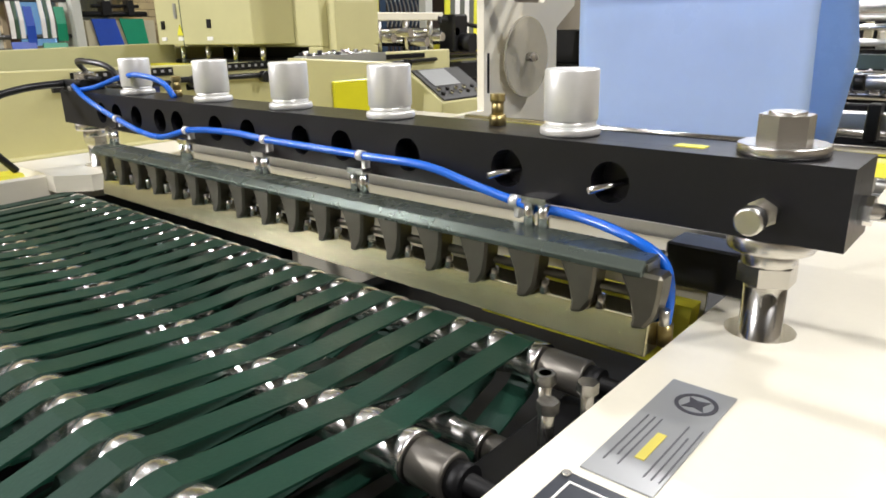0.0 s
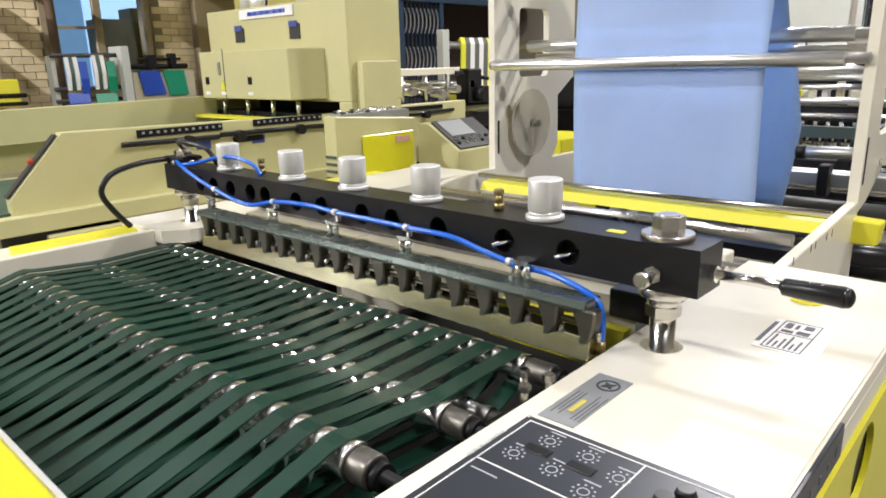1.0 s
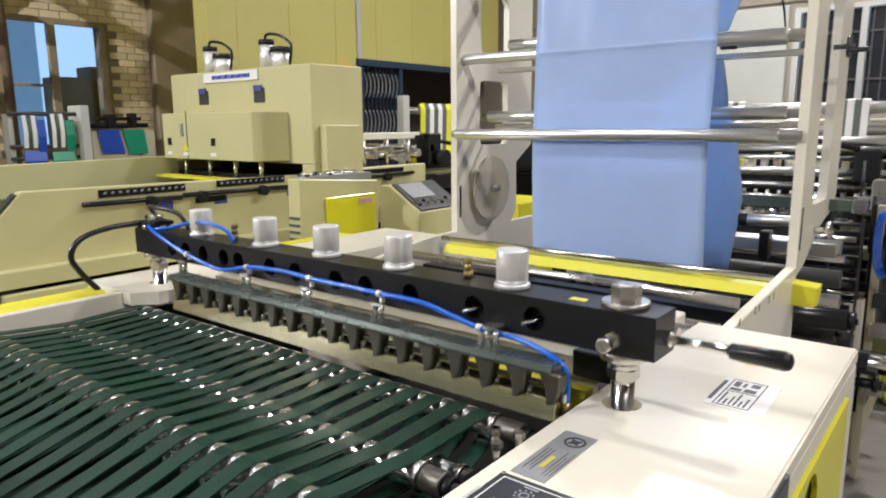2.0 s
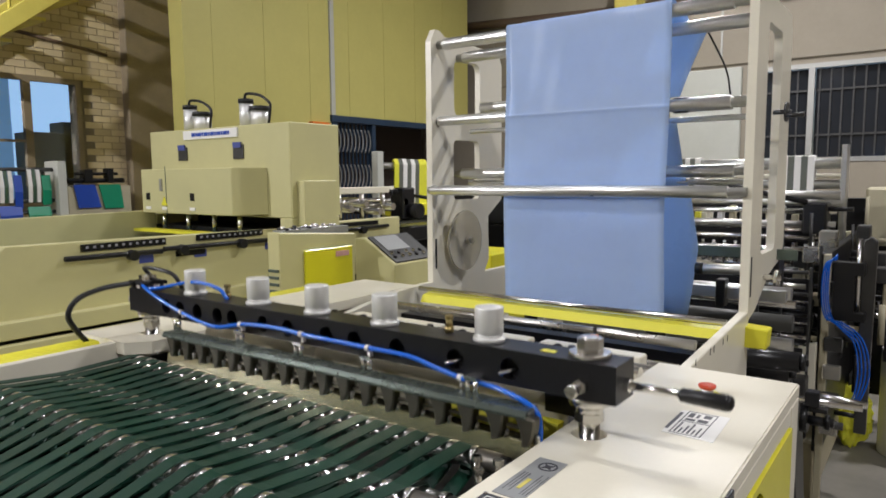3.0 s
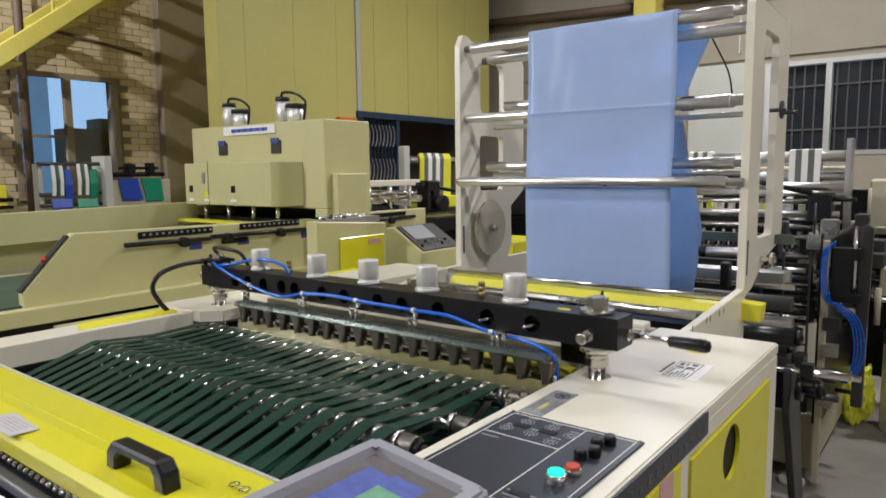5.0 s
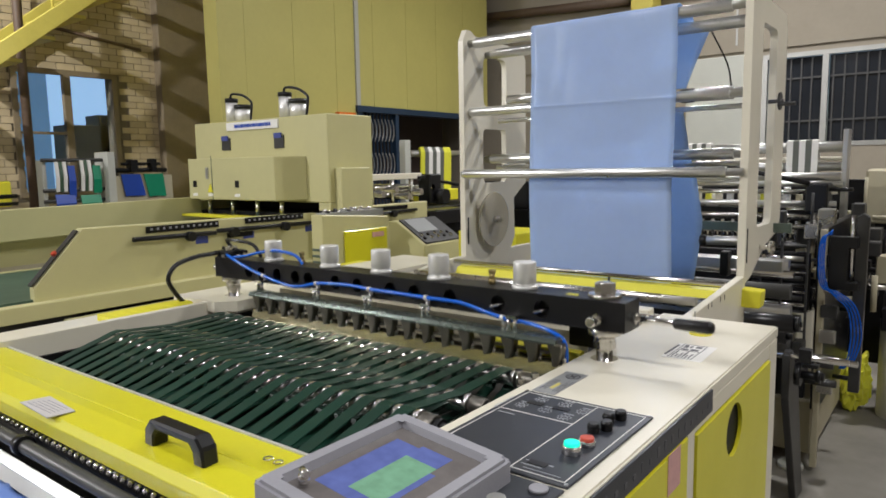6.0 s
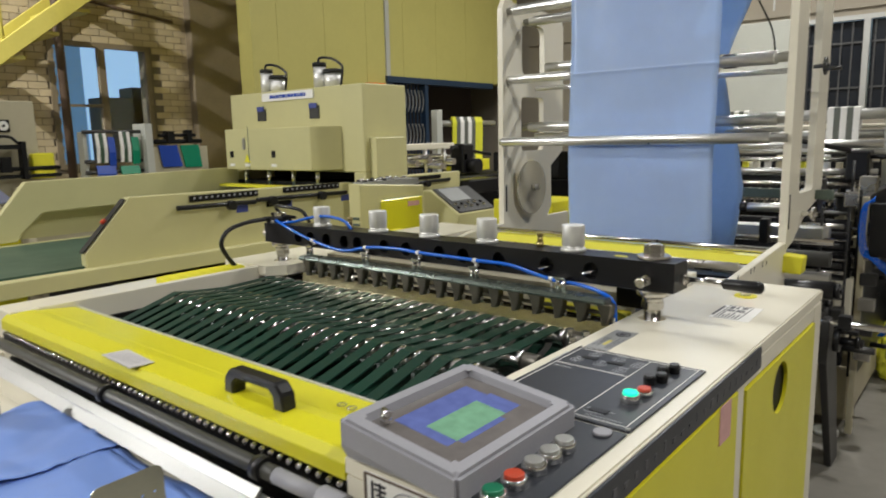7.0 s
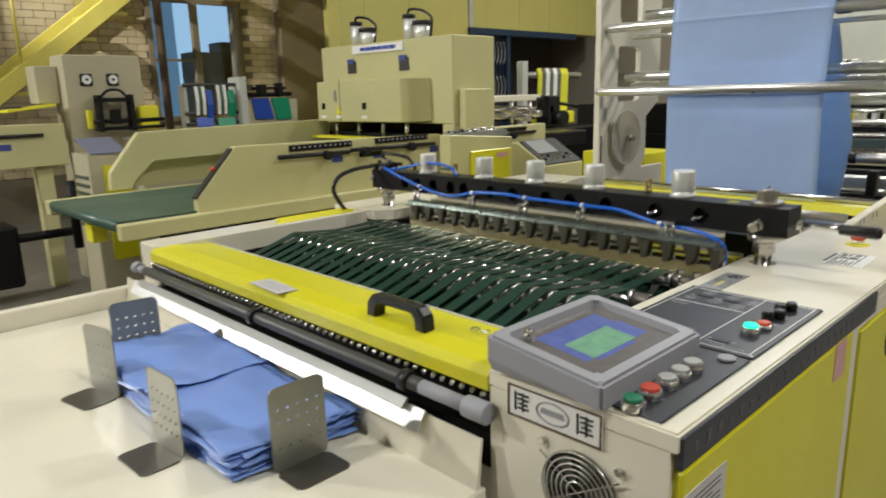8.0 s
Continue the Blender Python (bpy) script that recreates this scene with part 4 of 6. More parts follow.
def machine_frame():
    m = thing("bag_machine", (-0.5, 0, 0), "ivory and lemon painted bag making machine on the concrete floor", "machine")
    part("side_cabinet", box(XI - 0.003, XR - 0.008, YF + 0.0006, 0.436, 0.06, 0.9258), CREAM, m)
    deck = plate_with_holes([(XI - 0.004, YF), (XR, YF), (XR, 0.440), (XI - 0.004, 0.440)], [circle(0, 0, 0.026)], "z", 0.926, D)
    bmesh.ops.bevel(deck, geom=[e for e in deck.edges if e.calc_length() > 0.2 and e.calc_face_angle(0) > 1], offset=0.003, segments=2, affect="EDGES")
    part("deck", deck, CREAM, m, "glossy ivory steel deck with a column hole")
    part("corner_post", box(XR - 0.01, XR, 0.370, 0.438, 0.06, 0.925, 0.002), CREAM, m)
    part("corner_post", box(XR - 0.01, XR, -0.168, -0.132, 0.06, 0.925, 0.002), CREAM, m)
    part("top_rail", box(XR - 0.01, XR - 0.001, -0.13, 0.369, 0.893, 0.925, 0.002), CREAM, m)
    part("side_door", box(XR - 0.01, XR + 0.003, YF + 0.008, -0.172, 0.10, 0.904, 0.003), LEMON, m, "lemon yellow steel door")
    part("side_door", plate_with_holes([(-0.128, 0.10), (0.366, 0.10), (0.366, 0.890), (-0.128, 0.890)], [oval(0.09, 0.829, 0.052, 0.049)], "x", XR - 0.004, XR + 0.003), LEMON, m, "lemon yellow steel door with an oval grip hole")
    # thin black plate gives the oval hole its shaded inside
    part("grip_recess", prism(oval(0.09, 0.829, 0.057, 0.054), "x", XR - 0.0078, XR - 0.0055), DARK, m, "black plate standing for the shade in the grip hole")
    strip = part("scale_strip", box(XR - 0.002, XR + 0.004, YF + 0.004, -0.055, 0.908, 0.945, 0.001), PANELM, m, "dark grey strip with faint marks")
    rng = random.Random(5)
    y = YF + 0.03
    while y < -0.08:
        part("mark", box(XR + 0.004, XR + 0.0046, y, y + rng.uniform(0.004, 0.010), 0.92, 0.92 + rng.uniform(0.006, 0.014)), MARKG, strip)
        y += 0.028
    part("label", box(XR + 0.003, XR + 0.0042, YF + 0.012, YF + 0.115, 0.70, 0.875), NOTICE, m, "white printed instruction sheet")
    part("text_bars", join(*[box(XR + 0.0042, XR + 0.0048, YF + 0.02, YF + 0.1 - 0.02 * (k % 3 == 2), 0.8635 - 0.0065 * k, 0.865 - 0.0065 * k) for k in range(24)]), PRINTD, m)
    part("sticker", box(XR + 0.003, XR + 0.004, -0.262, -0.21, 0.845, 0.905), PINK, m, "faded pink sticker")
    # front of the cabinet: nameplate and fan
    plate = part("nameplate", box(-0.013, 0.123, YF - 0.002, YF + 0.002, 0.90, 0.942, 0.0008), WHITE, m, "white nameplate with a dark border")
    part("border", join(box(-0.013, 0.123, YF - 0.0032, YF - 0.0021, 0.9395, 0.942), box(-0.013, 0.123, YF - 0.0032, YF - 0.0021, 0.90, 0.9025), box(-0.013, -0.0105, YF - 0.0032, YF - 0.0021, 0.9025, 0.9395), box(0.1205, 0.123, YF - 0.0032, YF - 0.0021, 0.9025, 0.9395)), BROWN, plate)
    ring = plate_with_holes(oval(0.055, 0.921, 0.024, 0.014), [oval(0.055, 0.921, 0.0225, 0.0125)], "y", YF - 0.0032, YF - 0.0021)
    part("oval_mark", ring, GREYP, plate, "grey oval emblem")
    part("emblem_bar", prism([(0.0375, 0.918), (0.0725, 0.918), (0.0705, 0.925), (0.0395, 0.925)], "y", YF - 0.0032, YF - 0.0021), GREYP, plate)
    for x in (0.009, 0.1005):
        part("sign_strokes", join(*[box(x + a, x + b, YF - 0.0032, YF - 0.0021, 0.921 + c, 0.921 + d) for a, b, c, d in ((-0.011, -0.0085, -0.012, 0.013), (-0.006, 0.011, 0.009, 0.0115), (-0.006, 0.011, 0.003, 0.0055), (-0.004, 0.009, -0.003, -0.0005), (-0.006, 0.011, -0.009, -0.0065), (0.001, 0.0035, -0.012, 0.013))]), INK, plate, "dark sign made of plain strokes")
    fx, fz = 0.094, 0.836
    fan = part("fan_grille", join(*[torus_y(fx, YF - 0.006, fz, r, 0.0016) for r in (0.050, 0.043, 0.036, 0.029, 0.022, 0.014)], tube([(fx - 0.055, YF - 0.005, fz + 0.035), (fx + 0.055, YF - 0.005, fz - 0.035)], 0.0014, 6, 2), tube([(fx + 0.055, YF - 0.005, fz + 0.035), (fx - 0.055, YF - 0.005, fz - 0.035)], 0.0014, 6, 2)), CHROME, m, "chrome wire fan grille")
    part("fan_hub", cyl((fx, YF - 0.003, fz), (fx, YF + 0.001, fz), 0.049, 32), RUBBER, fan, "black fan opening")
    part("fan_blades", join(*[prism([(fx + 0.012 * math.cos(a) , fz + 0.012 * math.sin(a)), (fx + 0.045 * math.cos(a + 0.1), fz + 0.045 * math.sin(a + 0.1)), (fx + 0.045 * math.cos(a + 0.6), fz + 0.045 * math.sin(a + 0.6)), (fx + 0.012 * math.cos(a + 0.5), fz + 0.012 * math.sin(a + 0.5))], "y", YF - 0.0045, YF - 0.0032) for a in [k * math.pi * 2 / 7 for k in range(7)]]), GREENGREY, fan)
    for sx, sz in ((-0.052, 0.047), (0.052, 0.047), (-0.052, -0.047), (0.052, -0.047)):
        part("screw", cyl((fx + sx, YF - 0.006, fz + sz), (fx + sx, YF, fz + sz), 0.005, 12, bev=0.001), STEEL, fan)
    # far side
    part("far_cabinet", box(-1.30, -1.155, -0.72, 0.62, 0.06, 0.936, 0.004, 2), CREAM, m)
    part("far_beam", box(-1.155, -1.135, -0.74, 0.95, 0.62, 0.95, 0.002), CREAM, m)
    part("far_platform", plate_with_holes([(-1.30, -0.10), (-1.10, -0.10), (-1.06, -0.055), (-1.06, 0.93), (-1.30, 0.93)], [circle(-1.15, 0, 0.026)], "z", 0.925, 0.953), CREAM, m)
    part("warning_strip", prism([(-1.225, 0.936), (-1.165, 0.936), (-1.165, 0.945), (-1.175, 0.953), (-1.225, 0.953)], "y", -0.36, -0.12, 0.001), SAFETY, m, "safety yellow strip")
    # side plates behind the head, rising to the tower
    for x in (-1.035, -0.006):
        part("side_plate", prism([(0.325, 0.60), (1.5, 0.60), (1.5, 0.96), (0.93, 0.96), (0.80, 0.955), (0.40, 0.9), (0.325, 0.86)] if x < -0.5 else [(0.2, 0.60), (1.0, 0.60), (1.0, 0.955), (0.985, 0.967), (0.30, 0.925), (0.20, 0.915)], "x", x - 0.011, x + 0.011, 0.002), CREAM, m)
    for y in (0.52, 0.63, 0.66, 0.74, 0.78):
        part("slot", box(0.0051, 0.0057, y, y + 0.004, 0.93, 0.945), DARK, m)
    # pan and inner walls: shade below the belts is put into their colour
    part("bed_pan", box(-1.135, -0.04, -0.72, 1.45, 0.55, 0.57), DARK, m, "near-black pan holding the shade under the belts")
    part("inner_wall", box(-0.056, -0.047, -0.72, 0.41, 0.57, 0.925), DARK, m, "near-black steel inner wall")
    part("inner_wall", box(-1.134, -1.125, -0.72, 0.9, 0.57, 0.90), DARK, m, "near-black steel inner wall")
    part("front_beam", box(-1.155, XI, -0.735, -0.71, 0.30, 0.84, 0.002), CREAM, m)
    # cross shafts and a white tie bar behind the head
    part("back_sheet", prism([(0.050, 0.90), (0.053, 0.90), (0.066, 0.972), (0.095, 0.975), (0.095, 0.978), (0.063, 0.975)], "x", -1.02, -0.062), BACKM, m, "bright pale steel sheet behind the head")
    part("tie_bar", box(-1.03, -0.04, 0.10, 0.16, 0.975, 0.992, 0.002), ALU, m, "pale aluminium tie bar")
    part("tie_bar", box(-0.10, -0.02, 0.05, 0.09, 0.95, 0.99, 0.002), RUBBER, m, "black clamp block")
    for y, z, r in ((0.32, 0.955, 0.013), (0.42, 0.93, 0.016), (0.55, 0.90, 0.02), (0.68, 0.935, 0.012)):
        part("shaft", cyl((-1.03, y, z), (-0.04, y, z), r, 20), STEEL, m, "bright steel cross shaft")
    for x in (-0.95, -0.62, -0.42, -0.24):
        part("shaft_clamp", join(box(x, x + 0.035, 0.36, 0.46, 0.905, 0.945, 0.003), cyl((x + 0.017, 0.41, 0.94), (x + 0.017, 0.41, 0.965), 0.008, 10)), RUBBER, m, "black clamp on a shaft")
    for xa, xb in ((-0.92, -0.62), (-0.59, -0.36), (-0.33, -0.09)):
        part("white_cover", box(xa, xb, 0.46, 0.50, 0.86, 0.948, 0.003), CREAM, m, "pale metal cover")
        part("cover_knob", cyl((xa + 0.05, 0.45, 0.94), (xa + 0.05, 0.462, 0.94), 0.012, 14), RUBBER, m, "black knob")
    part("lower_lip", prism([(0.0, 0.895), (0.02, 0.895), (0.04, 0.945), (0.02, 0.945)], "x", -0.27, -0.06), SAFETY, m, "safety yellow lip under the head")
    part("guard_lip", prism([(0.853, 0.914), (0.859, 0.914), (0.871, 0.93), (0.895, 0.935), (0.895, 0.941), (0.866, 0.937)], "x", -0.98, -0.02), SAFETY, m, "safety yellow guard lip")
    part("guard_rod", cyl((-1.0, 0.875, 0.955), (-0.02, 0.875, 0.955), 0.008, 14), CHROME, m, "chrome guard rod")
    part("rear_beam", box(-1.02, -0.02, 0.80, 0.86, 0.80, 0.88), BLACK, m, "black rear beam")
    part("end_block", prism([(-0.016, 0.876), (0.056, 0.876), (0.06, 0.928), (-0.010, 0.932)], "y", 0.965, 1.02, 0.003), SAFETY, m, "safety yellow end block")
    for y, z, k in ((-0.17, 0.935, 0), (-0.185, 0.925, 1), (-0.155, 0.93, 2)):
        part("bolt", join(cyl((-0.085 + 0.012 * k, y, 0.90), (-0.085 + 0.012 * k, y, z + 0.02), 0.0045, 10), hexbolt((-0.085 + 0.012 * k, y, z + 0.012), (0, 0, 1), 0.013, 0.008)), STEEL, m, "small steel bolt")
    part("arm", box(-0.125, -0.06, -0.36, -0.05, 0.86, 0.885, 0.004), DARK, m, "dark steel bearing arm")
    part("sensor_rod", cyl((-0.03, 0.085, 0.95), (-0.03, 0.085, 1.055), 0.004, 10), RUBBER, m)
    part("sensor_tip", cyl((-0.03, 0.085, 1.055), (-0.03, 0.085, 1.078), 0.006, 12), ORANGE, m, "orange sensor tip")
    part("sensor_cable", tube([(-0.03, 0.085, 1.078), (-0.031, 0.086, 1.085), (-0.03, 0.087, 1.09)], 0.003, 8, 4), RUBBER, m)
    return m


def torus_y(cx, cy, cz, r, t, seg=30):
    return tube([(cx + r * math.cos(2 * math.pi * k / seg), cy, cz + r * math.sin(2 * math.pi * k / seg)) for k in range(seg + 1)], t, 6, 1, smooth=False)


def crowned_roller(x0, x1, y, z, r, pitch=0.92 / 22, seg=24):
    """A turned roller, slightly domed in every gap between the belts."""
    bm = bmesh.new()
    rings, n = [], int((x1 - x0) / (pitch / 12)) + 1
    for i in range(n):
        x = x0 + pitch / 12 * i
        u = abs(((x - x0) / pitch) % 1 - 0.0)
        u = min(u, 1 - u) * 2
        rad = r + 0.0006 - 0.0025 * min(1, u * 1.7) ** 2
        if x > -0.165 + pitch * 0.6:
            rad = r - 0.001
        rings.append([bm.verts.new((x, y + rad * math.cos(2 * math.pi * k / seg), z + rad * math.sin(2 * math.pi * k / seg))) for k in range(seg)])
    for a, b in zip(rings, rings[1:]):
        for k in range(seg):
            bm.faces.new((a[k], a[(k + 1) % seg], b[(k + 1) % seg], b[k])).smooth = True
    bm.faces.new(rings[0])
    bm.faces.new(rings[-1][::-1])
    bmesh.ops.recalc_face_normals(bm, faces=bm.faces[:])
    return bm


def belt_bed():
    c = thing("belt_conveyor", (-0.6, -0.35, 0.57), "green belts running over polished steel rollers", "conveyor")
    for y, z, r, x1 in ((-0.374, 0.911, 0.0206, -0.112), (-0.238, 0.9005, 0.0186, -0.108), (-0.082, 0.9065, 0.0178, -0.10), (-0.16, 0.868, 0.014, -0.10), (-0.62, 0.842, 0.02, -0.10)):
        part("roller_journal", cyl((-0.1395, y, z), (x1, y, z), r - 0.002, 24, bev=0.002), DULL, c, "dull dark roller end")
        part("roller", crowned_roller(-1.1059, -0.139, y, z, r), ROLLERM, c, "polished steel roller crowned between the belts")
        part("axle", join(cyl((-1.135, y, z), (-0.05, y, z), r * 0.42, 16), cyl((x1, y, z), (x1 + 0.012, y, z), r * 0.7, 16)), DARK, c)
    n, x0, x1 = 23, -1.085, -0.165
    top = [(-0.63, 0.862), (-0.409, 0.925), (-0.389, 0.9315), (-0.374, 0.933), (-0.354, 0.9295), (-0.238, 0.9195), (-0.099, 0.9235), (-0.082, 0.9245), (-0.064, 0.918), (-0.057, 0.90), (-0.082, 0.876), (-0.16, 0.848), (-0.30, 0.858), (-0.60, 0.815), (-0.65, 0.84)]
    low = [(-0.40, 0.898), (-0.238, 0.903), (-0.16, 0.888), (-0.14, 0.868), (-0.28, 0.872), (-0.41, 0.878)]
    for k in range(n):
        x = x0 + (x1 - x0) * k / (n - 1)
        part("belt", band(top, x - 0.0129, x + 0.0129), BELT, c, "flat green belt")
        if k < n - 1:
            xm = x + (x1 - x0) / (n - 1) / 2
            part("belt", band(low, xm - 0.0085, xm + 0.0085), BELT, c, "flat green belt")
    return c


def band(loop, x0, x1, th=0.002):
    """A closed flat belt round an outline in y and z."""
    n = len(loop)
    bm = bmesh.new()
    rings = []
    for i, (y, z) in enumerate(loop):
        a, b = loop[i - 1], loop[(i + 1) % n]
        d = Vector((b[0] - a[0], b[1] - a[1])).normalized()
        rings.append([bm.verts.new(p) for p in ((x0, y, z), (x1, y, z), (x1, y + d.y * -th * -1, z - d.x * th), (x0, y + d.y * th, z - d.x * th))])
    for i, a in enumerate(rings):
        b = rings[(i + 1) % n]
        for k in range(4):
            bm.faces.new((a[k], a[(k + 1) % 4], b[(k + 1) % 4], b[k]))
    bmesh.ops.recalc_face_normals(bm, faces=bm.faces[:])
    return bm


# ---- the sealing head that strokes up and down ----
UP, MID, DOWN = 0.0, -0.02, -0.036
CYL_X = (-0.173, -0.393, -0.566, -0.741, -0.961)


def sealing_head():
    h = thing("sealing_head", (0, 0, D), "black steel sealing beam on chrome columns with silver air cylinders", "machine head")
    holes = (-1.03, -0.975, -0.91, -0.838, -0.788, -0.689, -0.615, -0.509, -0.438, -0.339, -0.217, -0.116)
    face = plate_with_holes([(-1.185, 1.03), (0.053, 1.03), (0.053, 1.086), (-1.185, 1.086)], [circle(x, 1.056, 0.017, 20) for x in holes], "y", -0.033, -0.012)
    beam = part("beam", join(face, box(-1.185, 0.053, -0.0119, 0.033, 1.03, 1.086)), BLACK, h, "black anodised steel beam with round bores")
    for x in (-0.217, -0.116):
        part("pin", cyl((x - 0.012, -0.045, 1.05), (x + 0.01, -0.012, 1.056), 0.003, 8), CHROME, h, "small chrome pin in a bore")
    part("size_label", box(-0.075, -0.052, -0.012, 0.0, 1.086, 1.0868), SAFETY, h, "small yellow label")
    for x in CYL_X:
        part("air_cylinder", join(cyl((x, 0, 1.098), (x, 0, 1.1415), 0.0232, 36, bev=0.002), cyl((x, 0, 1.0925), (x, 0, 1.0985), 0.0218, 36)), ALU, h, "silver aluminium air cylinder")
        part("cylinder_base", join(cyl((x, 0, 1.086), (x, 0, 1.0935), 0.0262, 36, bev=0.002)), ALU, h)
        part("rod", join(cyl((x - 0.007, -0.05, 1.012), (x - 0.007, -0.05, 1.034), 0.005, 12), cyl((x + 0.007, -0.05, 1.012), (x + 0.007, -0.05, 1.034), 0.005, 12), box(x - 0.012, x + 0.012, -0.056, -0.02, 1.034, 1.04)), CHROME, h, "pair of chrome push rods")
    for x in (-0.26, -0.86):
        part("air_fitting", join(cyl((x, 0.012, 1.086), (x, 0.012, 1.096), 0.008, 6), cyl((x, 0.012, 1.096), (x, 0.012, 1.108), 0.006, 12), cyl((x, 0.012, 1.108), (x, 0.012, 1.116), 0.0075, 12, bev=0.001)), BRASS, h, "brass air fitting")
    for x in (0.0, -1.15):
        part("column", cyl((x, 0, 0.78), (x, 0, 1.0), 0.0155, 30), CHROME, h, "chrome guide column")
        part("collar", join(cyl((x, 0, 1.004), (x, 0, 1.016), 0.02, 28, bev=0.002), cyl((x, 0, 1.016), (x, 0, 1.03), 0.031, 30, bev=0.003)), STEEL, h, "steel collar")
        part("lock_nut", hexbolt((x, 0, 0.990), (0, 0, 1), 0.037, 0.014), STEEL, h, "steel lock nut")
        part("flange", join(cyl((x, 0, 1.086), (x, 0, 1.094), 0.031, 36, bev=0.0015)), STEEL, h, "steel washer flange")
        part("nut", join(hexbolt((x, 0, 1.094), (0, 0, 1), 0.033, 0.02), cyl((x, 0, 1.113), (x, 0, 1.116), 0.0125, 24)), STEEL, h, "steel hexagon nut")
    part("clamp_bolt", join(cyl((0.003, -0.062, 1.052), (0.003, -0.03, 1.052), 0.0055, 16), hexbolt((0.003, -0.044, 1.052), (0, 1, 0), 0.019, 0.011), cyl((0.003, -0.073, 1.052), (0.003, -0.06, 1.052), 0.0095, 18, bev=0.0015)), STEEL, h, "steel clamp bolt")
    part("clamp_bolt", join(cyl((-1.2, -0.01, 1.052), (-1.185, -0.01, 1.052), 0.008, 16), cyl((-1.215, -0.01, 1.052), (-1.2, -0.01, 1.052), 0.011, 16, bev=0.0015)), STEEL, h, "steel clamp bolt")
    part("lever", join(cyl((0.05, 0, 1.053), (0.14, 0, 1.053), 0.006, 16), hexbolt((0.053, 0, 1.053), (1, 0, 0), 0.018, 0.008)), CHROME, h, "chrome lever rod")
    part("lever_grip", join(cyl((0.13, 0, 1.053), (0.193, 0, 1.053), 0.0095, 22, r2=0.0115, bev=0.003), ball((0.193, 0, 1.053), 0.0105, 0.6)), RUBBER, h, "black plastic lever grip")
    # clamp comb below the beam
    part("comb_rail", prism([(-0.086, 1.003), (-0.046, 1.010), (-0.046, 1.014), (-0.080, 1.014), (-0.087, 1.008)], "x", -0.965, -0.06, 0.0008), RAILM, h, "dull grey green top rail of the clamp")
    x = -0.955
    while x < -0.075:
        part("fin", prism([(x, 1.006), (x + 0.034, 1.006), (x + 0.033, 0.990), (x + 0.030, 0.974), (x + 0.023, 0.963), (x + 0.011, 0.961), (x + 0.013, 0.970), (x + 0.009, 0.986)], "y", -0.084, -0.064, 0.0025), FINM, h, "dull steel fin")
        part("fin_screw", join(cyl((x + 0.033, -0.072, 0.966), (x + 0.033, -0.072, 0.978), 0.004, 8)), STEEL, h)
        x += 0.0515
    part("press_plate", prism([(-0.074, 0.967), (-0.055, 0.972), (-0.055, 0.9385), (-0.079, 0.9385)], "x", -0.965, -0.0565, 0.001), BRASSY, h, "smoky polished press plate")
    part("comb_rod", cyl((-0.96, -0.068, 0.984), (-0.062, -0.068, 0.984), 0.004, 10), FINM, h, "dark rod through the fins")
    part("end_plate", prism([(-0.080, 1.012), (-0.046, 1.012), (-0.05, 0.9725), (-0.072, 0.9725)], "x", -0.0665, -0.0585), GALV, h, "dull steel end plate")
    hose = [(-1.056, 1.078), (-0.947, 1.05), (-0.835, 1.034), (-0.738, 1.051), (-0.636, 1.056), (-0.559, 1.053), (-0.461, 1.052), (-0.39, 1.051), (-0.304, 1.05), (-0.241, 1.038), (-0.188, 1.029), (-0.138, 1.027), (-0.087, 1.022), (-0.059, 1.009), (-0.051, 0.987), (-0.052, 0.958)]
    part("air_hose", tube([(-1.13, -0.03, 1.095)] + [(x, -0.043 if x < -0.1 else -0.055, z) for x, z in hose], 0.0042, 10, 6), HOSE, h, "bright blue air hose")
    part("air_hose", tube([(-1.115, -0.03, 1.088), (-1.06, -0.022, 1.095), (-0.98, -0.018, 1.112), (-0.92, -0.015, 1.117), (-0.86, -0.01, 1.108), (-0.838, -0.005, 1.086)], 0.0042, 10, 6), HOSE, h, "bright blue air hose")
    part("hose_end", cyl((-0.052, -0.055, 0.942), (-0.052, -0.055, 0.96), 0.006, 12), BRASS, h, "brass hose fitting")
    for x, z in ((-0.955, 1.052), (-0.747, 1.05), (-0.566, 1.053), (-0.396, 1.051), (-0.2, 1.031)):
        part("hose_clip", join(torus_clip(x, -0.043, z, 0.0056), box(x - 0.003, x + 0.003, -0.041, -0.033, z - 0.016, z - 0.004, 0.0008)), ALU, h, "small metal hose clip")
    part("valve_block", join(box(-1.18, -1.12, -0.03, 0.02, 1.086, 1.104, 0.002), cyl((-1.2, -0.02, 1.096), (-1.1, -0.025, 1.10), 0.006, 10), cyl((-1.19, 0.0, 1.108), (-1.08, 0.0, 1.104), 0.005, 10)), DARK, h, "small dark valve block with fittings")
    part("cable", tube([(-1.17, -0.03, 1.098), (-1.19, -0.09, 1.092), (-1.195, -0.15, 1.075), (-1.195, -0.175, 1.04), (-1.195, -0.158, 1.0), (-1.195, -0.124, 0.955)], 0.0065, 10, 6), RUBBER, h, "black cable loop")
    part("cable", tube([(-1.16, 0.02, 1.10), (-1.17, 0.0, 1.13), (-1.12, -0.01, 1.135), (-1.05, 0.0, 1.125), (-1.03, 0.012, 1.09)], 0.005, 10, 6), RUBBER, h, "black cable loop")
    return h


def torus_clip(x, y, z, r):
    return cyl((x - 0.004, y, z), (x + 0.004, y, z), r, 14)


